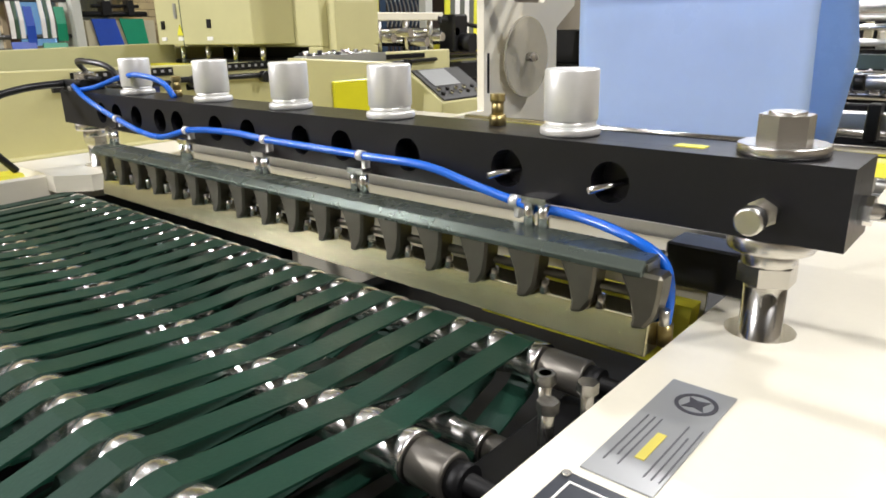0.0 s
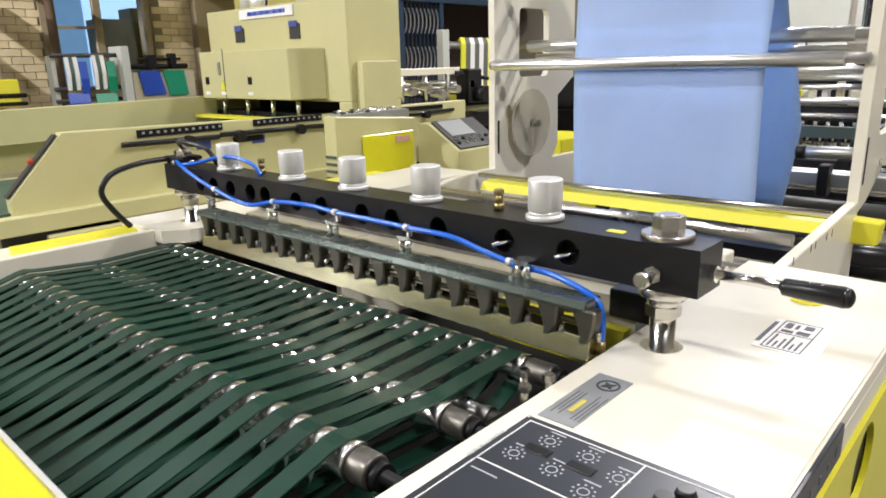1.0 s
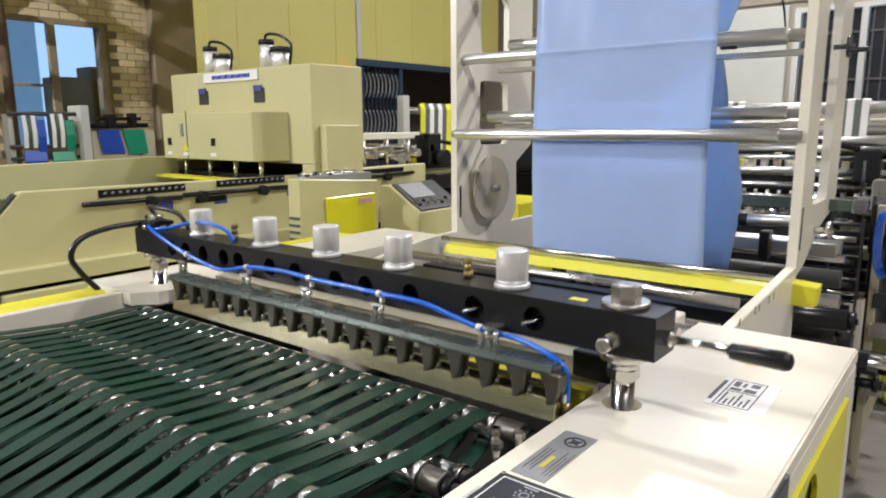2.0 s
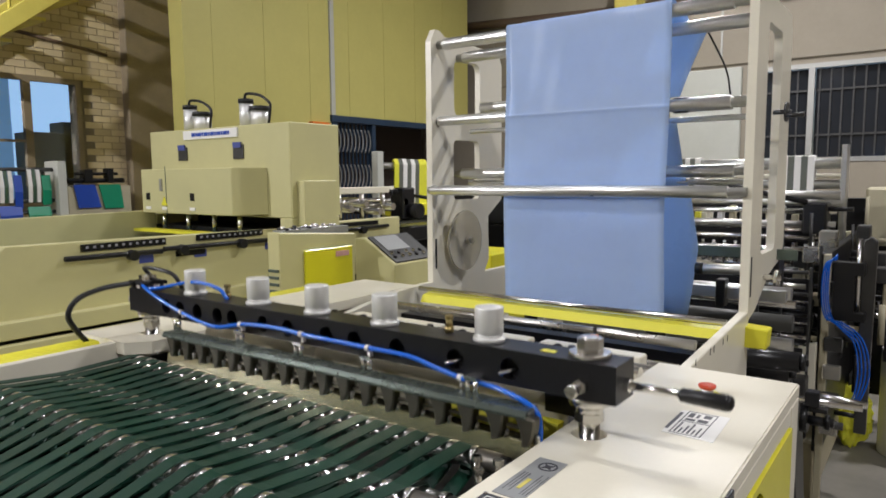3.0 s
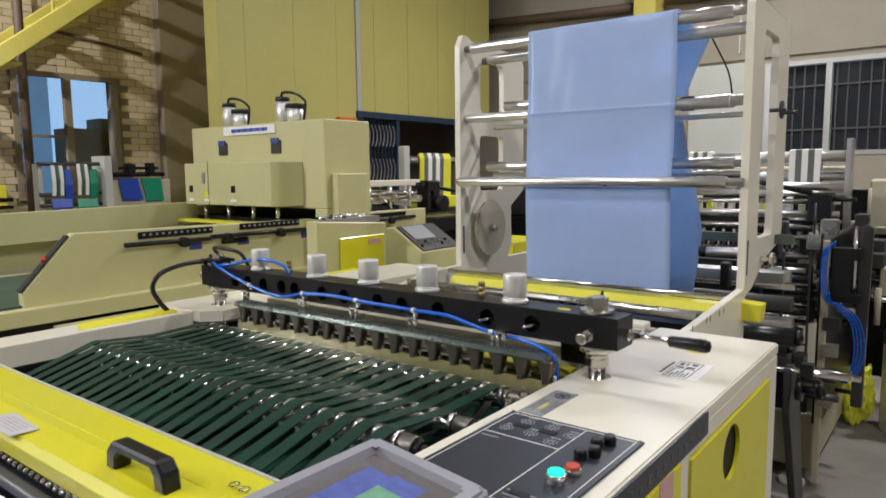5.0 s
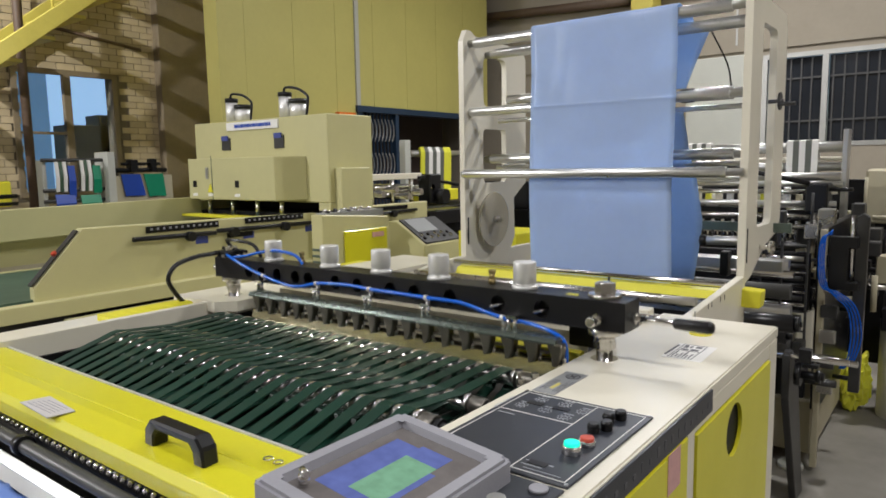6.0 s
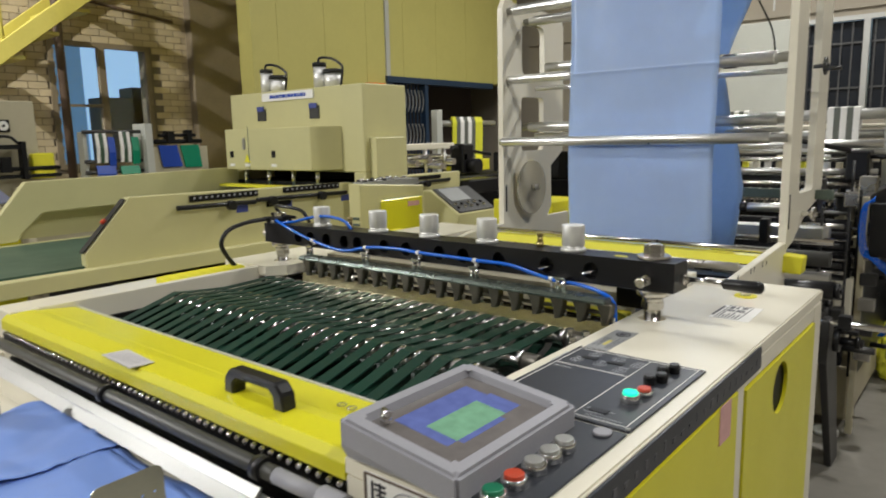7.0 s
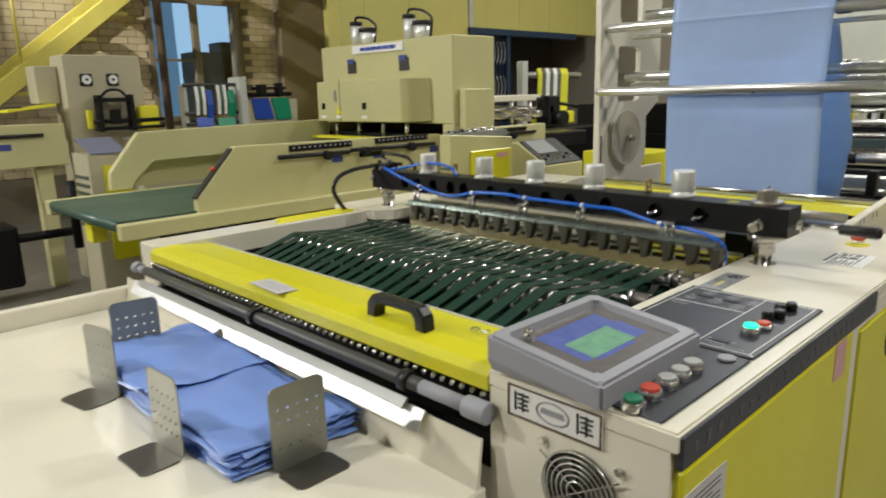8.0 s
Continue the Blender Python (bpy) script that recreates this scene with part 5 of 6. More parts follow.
# ---- front cover, control desk ----
def safety_cover():
    c = thing("safety_cover", (-0.6, -0.70, 0.84), "lemon yellow hinged safety cover across the machine front", "cover")
    part("lid", join(prism([(-0.675, 0.9435), (-0.605, 0.936), (-0.60, 0.93), (-0.60, 0.905), (-0.606, 0.905), (-0.606, 0.926), (-0.675, 0.934)], "x", -1.148, -0.052, 0.001), prism([(-0.6765, 0.9445), (-0.70, 0.948), (-0.742, 0.945), (-0.753, 0.935), (-0.753, 0.914), (-0.747, 0.914), (-0.747, 0.93), (-0.74, 0.936), (-0.70, 0.938), (-0.6765, 0.9355)], "x", -1.148, -0.052, 0.001)), LEMON, c)
    part("edge_strip", box(-1.148, -0.052, -0.602, -0.597, 0.90, 0.9365), ALU, c, "bright edge strip")
    hx, hy = -0.277, -0.708
    grip = [(hx - 0.070, 0.945), (hx - 0.067, 0.970), (hx - 0.054, 0.984), (hx + 0.054, 0.984), (hx + 0.067, 0.970), (hx + 0.070, 0.945), (hx + 0.047, 0.945), (hx + 0.045, 0.963), (hx + 0.037, 0.971), (hx - 0.037, 0.971), (hx - 0.045, 0.963), (hx - 0.047, 0.945)]
    part("handle", prism(grip, "y", hy - 0.012, hy + 0.012, 0.003), RUBBER, c, "black plastic bridge handle")
    lab = part("label", prism([(-0.668, -0.752), (-0.557, -0.757), (-0.552, -0.718), (-0.66, -0.71)], "z", 0.9475, 0.949), NOTICE, c, "small silver notice label")
    part("text_bars", join(*[box(-0.655 + 0.004 * k, -0.57, -0.746 + 0.006 * k, -0.7452 + 0.006 * k, 0.949, 0.9495) for k in range(5)]), GREYP, lab)
    for x in (-0.17, -0.15):
        part("latch", torus_z(x, -0.65, 0.945, 0.006, 0.0012), CHROME, c)
    return c


def torus_z(cx, cy, cz, r, t, seg=16):
    return tube([(cx + r * math.cos(2 * math.pi * k / seg), cy + r * math.sin(2 * math.pi * k / seg), cz) for k in range(seg + 1)], t, 6, 1, smooth=False)


def nip():
    c = thing("nip_roller", (-0.6, -0.77, 0.80), "dark rubber nip roller with a studded backing roller", "roller")
    part("roller", cyl((-1.14, -0.77, 0.894), (-0.16, -0.77, 0.894), 0.0108, 26, bev=0.002), DARKRUB, c, "dark rubber roller")
    part("roller_end", join(cyl((-0.16, -0.77, 0.894), (-0.075, -0.77, 0.894), 0.0105, 20), cyl((-0.075, -0.77, 0.894), (-0.035, -0.77, 0.894), 0.015, 20, bev=0.002)), GREYP, c, "grey roller end and bearing")
    part("roller_end", join(cyl((-1.175, -0.77, 0.894), (-1.14, -0.77, 0.894), 0.0095, 16), cyl((-1.20, -0.77, 0.894), (-1.175, -0.77, 0.894), 0.014, 16)), GREYP, c, "grey roller end and bearing")
    for x in (-0.63, -0.2):
        part("collar", cyl((x, -0.77, 0.894), (x + 0.017, -0.77, 0.894), 0.016, 20), RUBBER, c, "black collar")
    part("backing_roller", cyl((-1.15, -0.738, 0.895), (-0.05, -0.738, 0.895), 0.014, 22), RUBBER, c, "black backing roller")
    stud = None
    for k in range(58):
        x = -1.13 + 1.07 * k / 57
        if stud is None:
            stud = part("stud", ball((x, -0.7545, 0.9085), 0.0046, seg=8), CHROME, c, "bright stud")
        else:
            o = new("stud", stud.data)
            o.parent = c
            o.location = (x + 1.13, 0, 0)
            tagged(o, "bright stud")
    part("support_bar", prism([(-0.790, 0.861), (-0.777, 0.8725), (-0.774, 0.868), (-0.786, 0.857)], "x", -1.16, -0.185, 0.001), SATIN, c, "bright aluminium edge bar")
    part("carrier", box(-1.15, -0.05, -0.745, -0.72, 0.80, 0.85), DARK, c, "dark carrier beam")
    return c


def control_desk():
    c = thing("operator_desk", (0.08, -0.38, D), "dark grey printed control plates on the cabinet top", "control desk")
    z = D + 0.0035
    p = part("plate", box(-0.022, 0.188, -0.515, -0.25, D, z, 0.001), PANELM, c)
    q = part("plate", box(-0.022, 0.188, -0.748, -0.522, D, z, 0.001), PANELM, c)
    w = 0.0012
    def frame_lines(x0, x1, y0, y1):
        return [box(x0, x1, y0, y0 + w, z, z + 0.0005), box(x0, x1, y1 - w, y1, z, z + 0.0005), box(x0, x0 + w, y0 + w, y1 - w, z, z + 0.0005), box(x1 - w, x1, y0 + w, y1 - w, z, z + 0.0005)]
    lines = frame_lines(-0.014, 0.18, -0.507, -0.258) + [box(-0.014, 0.106, -0.342, -0.3405, z, z + 0.0005), box(0.106, 0.1072, -0.507, -0.258, z, z + 0.0005)]
    for ln in lines:
        part("white_line", ln, WHITE, p)
    dials = []
    for x, y in ((0.022, -0.278), (0.062, -0.278), (0.098, -0.29), (0.008, -0.315), (0.048, -0.315), (0.085, -0.325)):
        for k in range(10):
            a = 2 * math.pi * k / 10
            dials.append(box(x + 0.0095 * math.cos(a) - 0.0009, x + 0.0095 * math.cos(a) + 0.0009, y + 0.0095 * math.sin(a) - 0.0009, y + 0.0095 * math.sin(a) + 0.0009, z, z + 0.0005))
        dials.append(torus_z(x, y, z, 0.005, 0.0006, 12))
        dials.append(box(x - 0.008, x + 0.008, y + 0.014, y + 0.0155, z, z + 0.0005))
    part("dial_print", join(*dials), PRINTG, p, "pale printed dial marks")
    for x, y in ((0.022, -0.298), (0.066, -0.298), (0.13, -0.48)):
        part("window", box(x - 0.013, x + 0.013, y - 0.006, y + 0.006, z, z + 0.0012, 0.0004), RUBBER, p, "small black display window")
    bars = [box(-0.008, 0.02, -0.356, -0.3545, z, z + 0.0005), box(0.112, 0.15, -0.478, -0.4765, z, z + 0.0005), box(0.112, 0.14, -0.49, -0.4885, z, z + 0.0005), box(0.12, 0.17, -0.4985, -0.4975, z, z + 0.0005)]
    for br in bars:
        part("text_bar", br, PRINTG, p)
    text("MOTOR CONTROL", -0.0195, -0.345, z + 0.0002, 0.0065, p, 90)
    for x, y in ((-0.018, -0.254), (0.184, -0.254), (0.184, -0.511), (-0.018, -0.511)):
        part("screw", cyl((x, y, z), (x, y, z + 0.0015), 0.0025, 10), STEEL, p)

    def button(x, y, r, h, cap, label, parent):
        b = part("button", join(cyl((x, y, z), (x, y, z + h), r, 26, bev=0.0015)), CHROME, parent, label)
        part("cap", cyl((x, y, z + h - 0.001), (x, y, z + h + 0.004), r * 0.8, 24, bev=0.0012), cap, b)
    button(0.150, -0.430, 0.0125, 0.012, GREENLIT, "lit green push button", p)
    button(0.155, -0.397, 0.0115, 0.008, RED, "red push button", p)
    for x, y in ((0.143, -0.352), (0.154, -0.334), (0.144, -0.306), (0.154, -0.287)):
        part("knob", join(cyl((x, y, z), (x, y, z + 0.007), 0.0082, 18, bev=0.001), cyl((x, y, z + 0.007), (x, y, z + 0.014), 0.0092, 10, r2=0.007)), RUBBER, p, "small black knob")
    for y, cap, lab in ((-0.742, GREEN, "green push button in a chrome ring"), (-0.705, RED, "red push button in a chrome ring"), (-0.667, GREYSTEEL, "clear push button in a chrome ring"), (-0.635, GREYSTEEL, "clear push button in a chrome ring"), (-0.604, GREYSTEEL, "clear push button in a chrome ring")):
        button(0.150, y, 0.0135, 0.011, cap, lab, q)
    part("knob", cyl((0.165, -0.54, z), (0.165, -0.54, z + 0.004), 0.011, 20), GREYP, q)
    return c


def text(body, x, y, z, size, parent, turn=0):
    """Raised lettering, turned about z, as a mesh."""
    cu = bpy.data.curves.new("lettering", "FONT")
    cu.body, cu.size, cu.extrude = body, size, 0.0002
    tmp = bpy.data.objects.new("lettering", cu)
    scene.collection.objects.link(tmp)
    me = bpy.data.meshes.new_from_object(tmp)
    bpy.data.objects.remove(tmp)
    bm = bmesh.new()
    bm.from_mesh(me)
    bm.transform(pose(x, y, z, 0, 0, turn))
    return part("lettering", bm, PRINTG, parent)


def touch_screen():
    s = thing("touch_screen", (0.055, -0.64, D), "grey plastic touch screen box with its screen lit", "touch screen")
    x0, x1, y0, y1 = -0.040, 0.128, -0.770, -0.536
    tilt = lambda x: 1.002 - 0.020 * (x - x0) / (x1 - x0)
    bm = bmesh.new()
    ring = []
    for ix, iy, dz in ((0, 0, 0), (0.017, 0.019, 0), (0.020, 0.022, -0.010)):
        ring.append([bm.verts.new((x, y, tilt(x) + dz)) for x, y in ((x0 + ix, y0 + iy), (x1 - ix, y0 + iy), (x1 - ix, y1 - iy), (x0 + ix, y1 - iy))])
    base = [bm.verts.new((x, y, D + 0.004)) for x, y in ((x0 + 0.006, y0 + 0.006), (x1 - 0.006, y0 + 0.006), (x1 - 0.006, y1 - 0.006), (x0 + 0.006, y1 - 0.006))]
    lip = [bm.verts.new((v.co.x, v.co.y, v.co.z - 0.03)) for v in ring[0]]
    chain = [base, lip] + ring
    for a, b in zip(chain, chain[1:]):
        for k in range(4):
            bm.faces.new((a[k], a[(k + 1) % 4], b[(k + 1) % 4], b[k]))
    bm.faces.new(ring[2])
    bm.faces.new(base[::-1])
    bmesh.ops.recalc_face_normals(bm, faces=bm.faces[:])
    bmesh.ops.bevel(bm, geom=[e for e in bm.edges if e.verts[0] in ring[0] or e.verts[1] in ring[0]], offset=0.004, segments=2, affect="EDGES")
    part("housing", bm, GREYP, s)
    sx0, sx1, sy0, sy1 = x0 + 0.0205, x1 - 0.0205, y0 + 0.0225, y1 - 0.0225
    zt = lambda x: tilt(x) - 0.0095
    def slab(a, b, lo, hi):
        return [(a, zt(a) + lo), (b, zt(b) + lo), (b, zt(b) + hi), (a, zt(a) + hi)]
    d = part("display", prism(slab(sx0, sx1, 0, 0.0008), "y", sy0, sy1), SCREENM, s, "display with painted grey-brown haze and a lit page")
    for a, b, c, e in ((-0.004, 0.030, -0.718, -0.585), (0.030, 0.074, -0.718, -0.702), (0.030, 0.074, -0.608, -0.578), (0.074, 0.082, -0.70, -0.62)):
        part("blue_field", prism(slab(a, b, 0.0008, 0.0010), "y", c, e), BLUEPAGE, d, "lit blue page field")
    part("green_field", prism(slab(0.030, 0.074, 0.0008, 0.0010), "y", -0.702, -0.608), GREENPAGE, d, "lit green page field")
    part("key_knob", join(cyl((0.0, -0.735, tilt(0) - 0.004), (0.0, -0.735, tilt(0) + 0.006), 0.006, 14), cyl((-0.006, -0.732, tilt(0) + 0.008), (0.008, -0.738, tilt(0) + 0.008), 0.004, 10)), CHROME, s, "small chrome key")
    return s


def deck_items():
    lab = thing("warning_label", (0.005, -0.175, D), "silver warning label with a hand symbol on the deck", "label")
    part("sheet", box(-0.018, 0.023, -0.240, -0.118, D, D + 0.0012), SILVERLAB, lab)
    part("ring", plate_with_holes(circle(0.006, -0.141, 0.013, 20), [circle(0.006, -0.141, 0.0105, 20)], "z", D + 0.0012, D + 0.0017), INK, lab)
    part("symbol", prism([(0.006 + (0.0095 if q % 2 else 0.004) * math.cos(q * math.pi / 4), -0.141 + (0.0095 if q % 2 else 0.004) * math.sin(q * math.pi / 4)) for q in range(8)], "z", D + 0.0012, D + 0.0017), INK, lab)
    part("yellow_bar", box(0.001, 0.0065, -0.215, -0.185, D + 0.0012, D + 0.0017), LEMONY, lab, "faded yellow bar")
    part("text_bars", join(*[box(-0.012 + 0.0042 * k, -0.0112 + 0.0042 * k, -0.226 + 0.008 * (k % 2), -0.17, D + 0.0012, D + 0.0017) for k in range(3)], *[box(0.012 + 0.0042 * k, 0.0128 + 0.0042 * k, -0.228, -0.168 - 0.012 * (k % 2), D + 0.0012, D + 0.0017) for k in range(3)]), PRINTD, lab)
    pap = thing("paper_notice", (0.11, 0.125, D), "white printed paper notice taped on the deck", "paper")
    part("sheet", prism([(0.084, 0.068), (0.158, 0.066), (0.154, 0.182), (0.082, 0.178)], "z", D, D + 0.0012), WHITE, pap)
    zz = (D + 0.0012, D + 0.0017)
    bars = [box(0.083, 0.088, 0.085, 0.165, *zz)]
    for a, b0, c0, d0 in ((0.093, 0.0945, 0.072, 0.177), (0.1365, 0.138, 0.072, 0.177), (0.0945, 0.1365, 0.1755, 0.177), (0.0945, 0.1365, 0.072, 0.0735), (0.0945, 0.1365, 0.128, 0.1292)):
        bars.append(box(a, b0, c0, d0, *zz))
    for r in range(6):
        bars.append(box(0.098 + 0.0062 * r, 0.1005 + 0.0062 * r, 0.078, 0.122 - 0.012 * ((r * 5) % 3), *zz))
    bars += [box(0.098, 0.112, 0.134, 0.142, *zz), box(0.116, 0.131, 0.134, 0.146, *zz), box(0.098, 0.106, 0.150, 0.170, *zz), box(0.11, 0.114, 0.152, 0.168, *zz), box(0.12, 0.131, 0.156, 0.17, *zz)]
    part("print", join(*bars), PRINTD, pap, "dark printed boxes and lines")
    es = thing("emergency_stop", (0.092, 0.281, D), "red emergency stop button on a yellow disc", "button")
    part("yellow_disc", cyl((0.092, 0.281, D), (0.092, 0.281, D + 0.002), 0.023, 30), SAFETY, es)
    part("stem", cyl((0.092, 0.281, D + 0.002), (0.092, 0.281, D + 0.012), 0.011, 20), ALU, es)
    part("mushroom", join(cyl((0.092, 0.281, D + 0.011), (0.092, 0.281, D + 0.019), 0.0135, 26, r2=0.0155, bev=0.003)), RED, es)


# ---- receiving table with the stack of bags ----
def receiving_table():
    t = thing("receiving_table", (-0.6, -1.4, 0), "ivory painted receiving table in front of the machine", "table")
    part("tabletop", box(-1.27, -0.045, -2.3, -0.765, 0.765, 0.785, 0.003), CREAM, t)
    part("rim", box(-1.30, -1.272, -2.3, -0.70, 0.72, 0.83, 0.005, 2), CREAM, t, "raised ivory side rim")
    part("rear_ledge", prism([(-0.782, 0.7852), (-0.776, 0.7852), (-0.768, 0.855), (-0.772, 0.857)], "x", -1.27, -0.048), CREAM, t)
    part("bright_strip", prism([(-0.793, 0.836), (-0.790, 0.836), (-0.7735, 0.862), (-0.776, 0.863)], "x", -1.20, -0.15), SATIN, t, "bright aluminium strip under the roller")
    for x in (-1.2, -0.09):
        for y in (-2.25, -0.86):
            part("leg", box(x - 0.025, x + 0.025, y - 0.025, y + 0.025, 0, 0.765, 0.003), CREAM, t)


def bag_guide():
    """An L plate: upright along x, foot towards -y."""
    g = thing("bag_guide", (0, 0, 0), "perforated steel angle guide standing on the table", "guide plate", "bag guides")
    holes = [circle(-0.032 + 0.016 * i, 0.035 + 0.019 * j, 0.0022, 8) for i in range(5) for j in range(4)]
    part("upright", plate_with_holes(rrect(-0.045, 0.045, 0.0, 0.125, 0.012), holes, "y", -0.001, 0.001), GALV, g, "perforated upright plate")
    part("foot", prism(rrect(-0.044, 0.044, -0.062, -0.0012, 0.012), "z", 0.0, 0.002), DULL, g, "dark steel foot")
    return g


def guides():
    g = bag_guide()
    g.matrix_basis = pose(-0.278, -0.900, 0.785, 0, 0, 91)
    for x, y, a in ((-0.452, -1.017, 4), (-0.742, -1.010, 12), (-0.858, -0.905, 262)):
        copy_thing(g, pose(x, y, 0.785, 0, 0, a))


def bags():
    rng = random.Random(3)
    z = 0.7855
    for k in range(11):
        cx, cy, a = -0.565 + rng.uniform(-0.02, 0.012), -0.891 + rng.uniform(-0.006, 0.010), rng.uniform(-2.2, 1.2)
        w, d = 0.262 + rng.uniform(-0.008, 0.006), 0.108 + rng.uniform(-0.012, 0)
        if k == 10:
            w, cx, a = 0.15, -0.71, -4
            z += 0.001
        bag_sheet(cx, cy, z, w, d, a, rng, 0.0035 + 0.0012 * k, k)
        z += 0.0042


def bag_sheet(cx, cy, z, w, d, a, rng, amp, k):
    nx, ny = 36, 16
    bm = bmesh.new()
    ph = [rng.uniform(0, 6.28) for _ in range(5)]
    rows = []
    for j in range(ny + 1):
        row = []
        for i in range(nx + 1):
            u, v = i / nx * 2 - 1, j / ny * 2 - 1
            edge = max(abs(u), abs(v))
            lift = 0.0017 * (math.sin(7 * u + ph[0] + 2 * v) + math.sin(4 * v + 3 * u + ph[1])) + amp * max(0, edge - 0.72) * math.sin(14 * u * abs(v) + 9 * v + ph[2]) * 0.9
            lift -= 0.0 if k > 9 else amp * 0.5 * max(0, edge - 0.85)
            x = w * u + 0.004 * math.sin(5 * v + ph[3])
            y = d * v + 0.006 * math.sin(6 * u + ph[4])
            row.append(bm.verts.new((x, y, max(lift, -0.0012) + 0.0015)))
        rows.append(row)
    for r0, r1 in zip(rows, rows[1:]):
        for i in range(nx):
            bm.faces.new((r0[i], r0[i + 1], r1[i + 1], r1[i])).smooth = True
    ex = bmesh.ops.extrude_face_region(bm, geom=bm.faces[:])
    bmesh.ops.translate(bm, vec=(0, 0, 0.0012), verts=[g for g in ex["geom"] if isinstance(g, bmesh.types.BMVert)])
    bmesh.ops.recalc_face_normals(bm, faces=bm.faces[:])
    ob = part("plastic_bag", bm, BAG)
    ob.matrix_basis = pose(cx, cy, z, 0, 0, a)
    tagged(ob, "flat blue plastic bag in the stack on the table", "plastic bag", "stack of blue bags")


# ---- film tower ----
def tower():
    t = thing("roller_tower", (-0.5, 1.1, 0.95), "tall ivory roller tower guiding the blue film", "film tower")
    head = [(1.40, 1.715), (1.375, 1.755), (1.02, 1.765), (0.99, 1.78), (0.965, 1.78), (0.94, 1.74)]
    far = [(0.94, 0.94), (1.11, 0.932), (1.27, 0.952), (1.305, 1.0), (1.30, 1.16), (1.40, 1.22)] + head
    near = [(0.94, 0.94), (1.02, 0.955), (1.19, 1.03), (1.36, 1.06), (1.40, 1.10)] + head
    for x, out, hs in ((-1.035, far, [rrect(1.075, 1.245, 1.51, 1.70, 0.03), rrect(1.07, 1.24, 1.225, 1.43, 0.02)]), (-0.035, near, [rrect(1.066, 1.255, 1.095, 1.69, 0.02)])):
        part("side_plate", plate_with_holes(out, hs, "x", x - 0.011, x + 0.011), CREAM, t, "ivory steel side plate with openings")
        part("hook_slot", box(x - 0.0125, x + 0.0125, 0.955, 0.963, 1.0, 1.10), DARK, t)
    for y, z, r, x0, x1, ends in ((0.982, 1.732, 0.018, -1.0, -0.09, 1), (1.10, 1.705, 0.018, -1.0, -0.06, 1), (1.12, 1.535, 0.017, -0.94, -0.36, 0), (0.978, 1.487, 0.016, -1.02, -0.09, 1), (1.14, 1.46, 0.008, -1.0, -0.06, 0), (1.09, 1.315, 0.017, -1.0, -0.10, 1), (0.931, 1.262, 0.016, -1.02, -0.08, 1), (1.13, 1.285, 0.008, -1.0, -0.06, 0)):
        part("roller", cyl((x0, y, z), (x1, y, z), r, 28, bev=0.002), SATIN, t, "satin aluminium roller")
        if ends:
            part("axle", cyl((-1.03, y, z), (-0.035, y, z), r * 0.72, 20), GREYSTEEL, t)
    idler = part("idler_roller", join(cyl((-0.275, 1.25, 1.512), (-0.15, 1.25, 1.512), 0.0215, 24, bev=0.002), cyl((-0.15, 1.25, 1.512), (-0.11, 1.25, 1.512), 0.016, 20)), SATIN, t, "satin aluminium roller end")
    part("rubber_sleeve", cyl((-0.32, 1.25, 1.512), (-0.2755, 1.25, 1.512), 0.024, 24, bev=0.003), RUBBER, idler, "black rubber sleeve")
    lower = part("idler_roller", cyl((-0.178, 1.10, 1.045), (-0.04, 1.10, 1.050), 0.014, 24, bev=0.002), SATIN, t, "satin aluminium roller end")
    part("rubber_sleeve", cyl((-0.20, 1.10, 1.0445), (-0.1785, 1.10, 1.045), 0.017, 24, bev=0.003), RUBBER, lower, "black rubber sleeve")
    part("brake_disc", cyl((-1.0, 1.10, 1.085), (-0.992, 1.10, 1.085), 0.105, 48, bev=0.002), DISC, t, "round smoky steel disc")
    part("disc_hub", join(cyl((-0.992, 1.10, 1.085), (-0.972, 1.10, 1.085), 0.012, 16), hexbolt((-0.972, 1.10, 1.085), (1, 0, 0), 0.016, 0.008)), STEEL, t)
    part("crank", join(cyl((-0.024, 1.16, 1.468), (0.02, 1.16, 1.468), 0.006, 12), cyl((0.006, 1.16, 1.468), (0.012, 1.16, 1.468), 0.026, 18), cyl((0.012, 1.14, 1.458), (0.055, 1.14, 1.458), 0.006, 12)), DARKSTEEL, t, "dark crank handle")
    part("crank", join(cyl((-0.024, 1.12, 1.03), (0.02, 1.12, 1.03), 0.008, 12), cyl((0.004, 1.12, 1.03), (0.014, 1.12, 1.03), 0.022, 18)), CHROME, t, "chrome crank")
    part("scale_bar", box(-0.5, 0.03, 1.30, 1.315, 1.06, 1.09), GREENGREY, t, "grey green cross bar")
    part("wire", tube([(-0.2, 1.15, 1.70), (-0.16, 1.2, 1.6), (-0.15, 1.22, 1.53)], 0.003, 6, 4), DARK, t)
    t.location, t.scale = (-0.484, 1.142, 0.953), (1.03, 1.0, 1.05)
    return t


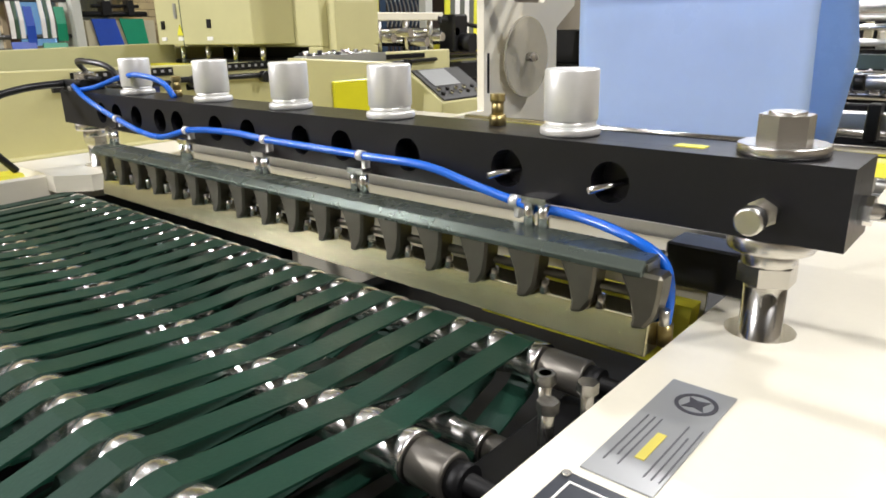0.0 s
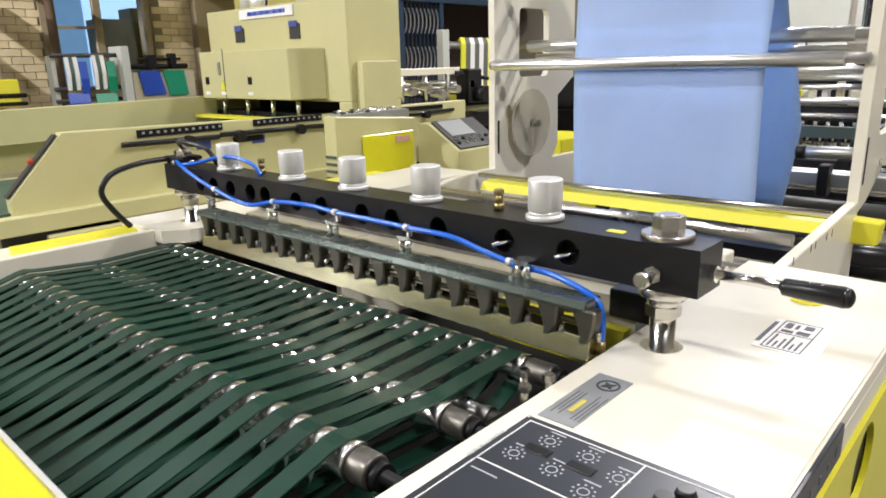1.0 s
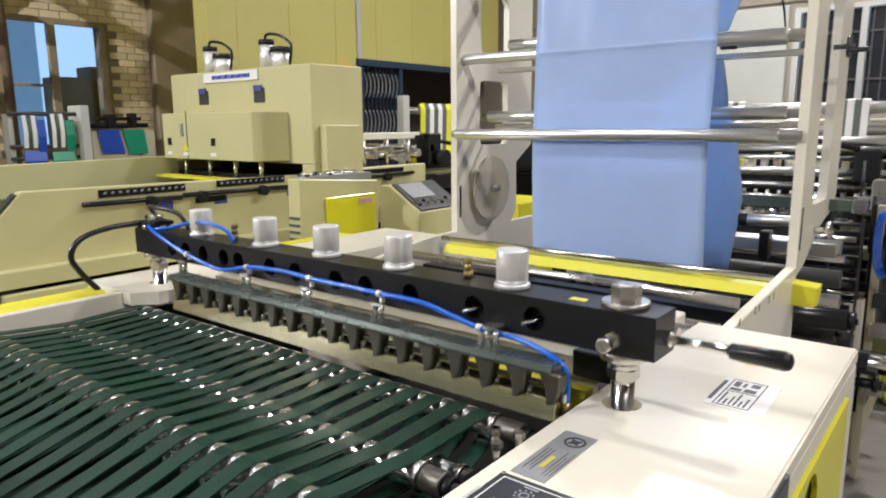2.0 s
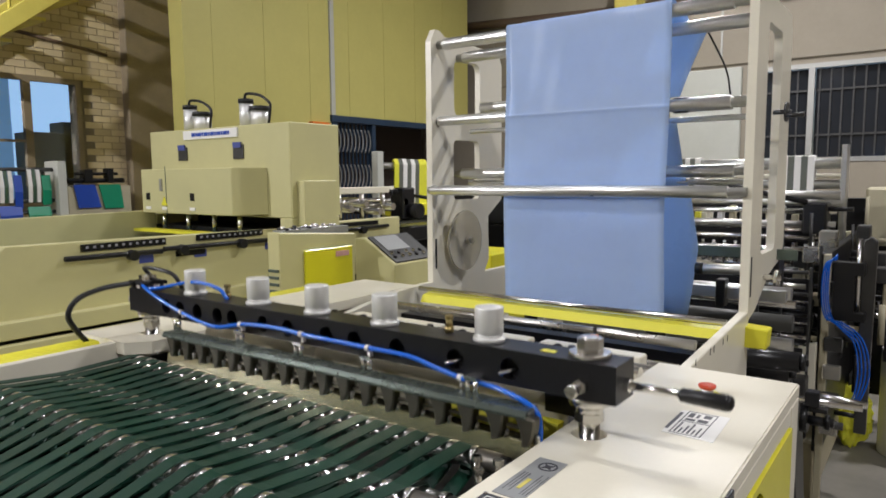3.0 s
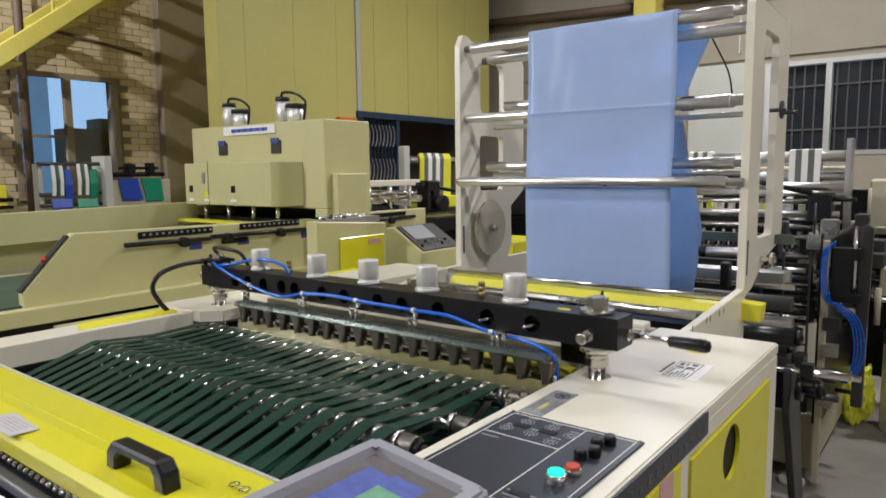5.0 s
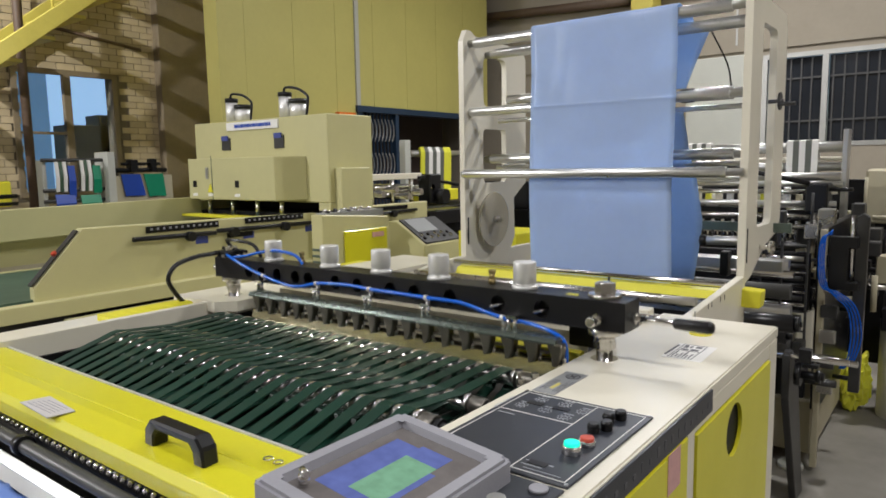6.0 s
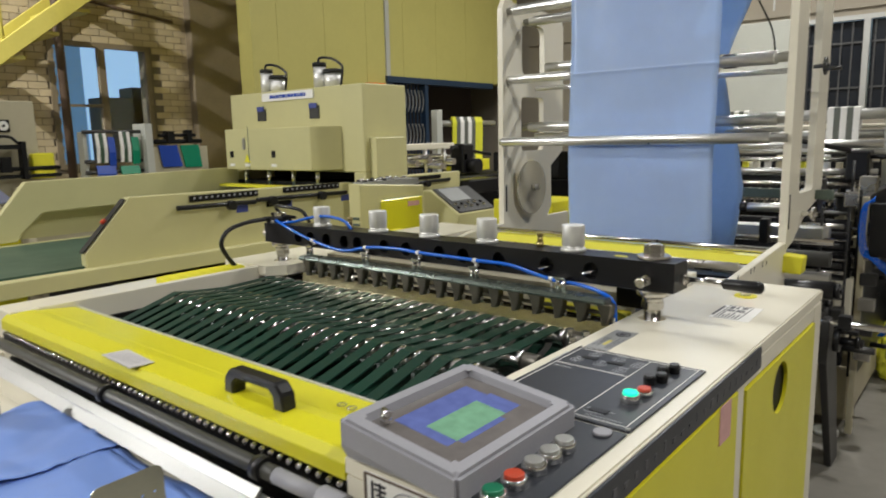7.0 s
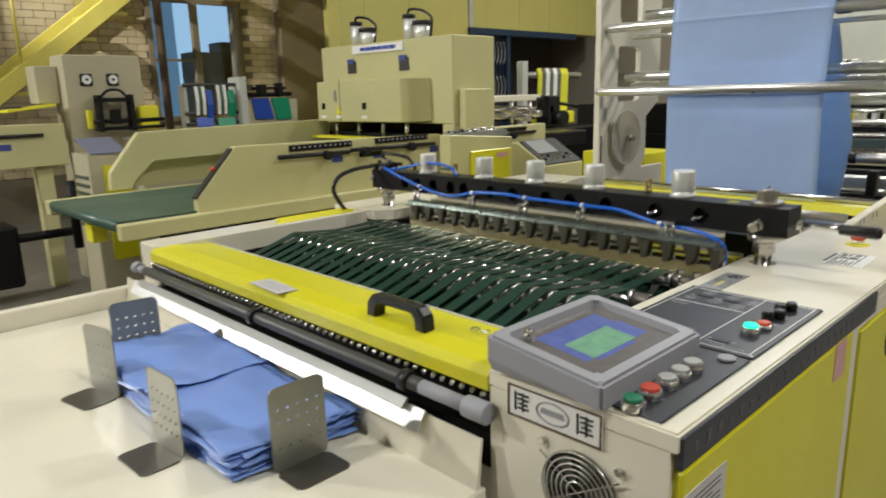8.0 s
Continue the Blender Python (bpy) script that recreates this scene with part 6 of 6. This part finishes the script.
def film_web():
    f = thing("film_web", (-0.5, 1.0, 0.9), "wide pale blue plastic film hanging over rollers", "plastic film")

    def sheet(pts, x0, x1, nx=24, edge=None):
        line = smooth_line([(0, y, z) for y, z in pts], 8)
        bm = bmesh.new()
        rows = []
        for j, p in enumerate(line):
            if edge:
                x1 = next(e[1] + (f[1] - e[1]) * (e[0] - p.z) / (e[0] - f[0]) for e, f in zip(edge, edge[1:]) if p.z >= f[0] or f is edge[-1])
            rows.append([bm.verts.new((x0 + (x1 - x0) * i / nx + 0.003 * math.sin(p.z * 9), p.y - 0.001 + 0.0013 * math.sin(i * 0.7 + p.z * 7) + 0.0008 * math.sin(i * 1.9 - p.z * 19), p.z)) for i in range(nx + 1)])
        for a, b in zip(rows, rows[1:]):
            for i in range(nx):
                bm.faces.new((a[i], a[i + 1], b[i + 1], b[i])).smooth = True
        ex = bmesh.ops.extrude_face_region(bm, geom=bm.faces[:])
        for g in ex["geom"]:
            if isinstance(g, bmesh.types.BMVert):
                g.co.y += 0.0008
        return bm
    part("front_sheet", sheet([(0.952, 0.90), (0.951, 1.05), (0.948, 1.25), (0.951, 1.28), (0.954, 1.40), (0.9535, 1.47), (0.9515, 1.487), (0.9535, 1.505), (0.958, 1.62), (0.960, 1.735), (0.968, 1.757), (0.985, 1.760)], -0.748, -0.243), FILM, f)
    part("top_sheet", sheet([(0.985, 1.760), (1.04, 1.75), (1.10, 1.738), (1.124, 1.72)], -0.748, -0.243), FILM, f)
    part("upper_web", sheet([(1.124, 1.72), (1.14, 1.66), (1.16, 1.58), (1.18, 1.53)], -0.74, -0.17, edge=[(1.72, -0.185), (1.62, -0.24), (1.50, -0.30)]), FILM, f)
    part("rear_sheet", sheet([(1.16, 1.455), (1.14, 1.38), (1.12, 1.315), (1.14, 1.2), (1.15, 1.05), (1.15, 0.90)], -0.74, -0.2, edge=[(1.455, -0.285), (1.25, -0.225), (1.10, -0.205), (0.90, -0.235)]), FILM, f)
    f.location, f.scale = (-0.484, 1.042, 0.9), (1.03, 1.0, 1.05)
    return f


def lamps():
    for i, (x, y, z, w) in enumerate(LAMPS):
        l = thing("bay_lamp", (x, y, z), "round white high-bay lamp hanging from the ceiling", "lamp", "hall lamps")
        part("reflector", cyl((x, y, z + 0.02), (x, y, z + 0.22), 0.26, 24, r2=0.09), ALU, l)
        part("stem", cyl((x, y, z + 0.2), (x, y, 5.6), 0.012, 8), DARK, l)
        d = bpy.data.lights.new("bay_lamp_light", "AREA")
        d.shape, d.size, d.energy, d.color = "DISK", 0.36, w, (1.0, 0.955, 0.87)
        o = new("bay_lamp_light", d)
        o.location = (x, y, z)

    # the wide one is an added, unseen fill for the film and rollers
    for eye, target, kind, w in FLOODS:
        l = thing("flood_lamp", eye, "unseen square flood lamp hanging from the ceiling", "lamp", "flood lamps")
        part("stem", cyl((eye[0] + 0.02, eye[1] - 0.17, eye[2] + 0.12), (eye[0] + 0.02, eye[1] - 0.17, 5.6), 0.03, 12), DARK, l)
        part("housing", box(eye[0] - 0.1, eye[0] + 0.14, eye[1] - 0.3, eye[1] - 0.08, eye[2] - 0.12, eye[2] + 0.12, 0.01), ALU, l)
        d = bpy.data.lights.new("flood_lamp_light", kind)
        d.energy, d.color = w, (1.0, 0.955, 0.87)
        if kind == "SPOT":
            d.shadow_soft_size, d.spot_size, d.spot_blend = 0.04, radians(56), 0.5
        else:
            d.shape, d.size = "SQUARE", 0.22
        o = new("flood_lamp_light", d)
        o.matrix_basis = look(eye, target)

    for x, y, z, w in FILL_TUBES:
        l = thing("tube_lamp", (x, y, z), "unseen long tube lamp added under the ceiling as fill", "lamp", "hall tubes")
        part("housing", box(x - 0.8, x + 0.8, y - 0.07, y + 0.07, z + 0.01, z + 0.06, 0.004), ALU, l)
        part("stem", cyl((x, y, z + 0.06), (x, y, 5.6), 0.01, 8), DARK, l)
        d = bpy.data.lights.new("fill_tube_light", "AREA")
        d.shape, d.size, d.size_y, d.energy, d.color = "RECTANGLE", 1.5, 0.1, w, (1.0, 0.97, 0.92)
        o = new("fill_tube_light", d)
        o.location = (x, y, z)


def motions():
    rows = [(0, UP), (0.1, UP), (0.2, -0.012), (0.3, DOWN), (0.4, DOWN), (0.5, DOWN), (0.6, DOWN), (0.7, -0.034), (0.8, -0.022), (0.9, -0.006), (1.0, UP), (1.5, UP), (1.95, UP), (2.1, -0.018), (2.2, -0.033), (2.3, DOWN), (2.4, MID)]
    rows += [(round(2.5 + 0.2 * k, 1), UP if k % 2 == 0 else DOWN) for k in range(28)]  # a stroke every 0.4 s
    rows += [(round(2.6 + 0.2 * k, 1), MID) for k in range(28)]
    walk(HEAD, [(t, pose(0, 0, D + dz)) for t, dz in sorted(rows) if t <= 8])


hall()
lamps()
enclosure()
stairs()
second_machine()
third_machine()
printing_unit()
machine_frame()
belt_bed()
HEAD = sealing_head()
safety_cover()
nip()
control_desk()
touch_screen()
deck_items()
receiving_table()
guides()
bags()
tower()
film_web()
wall_tiles(bpy.data.objects["wall_west"])
motions()
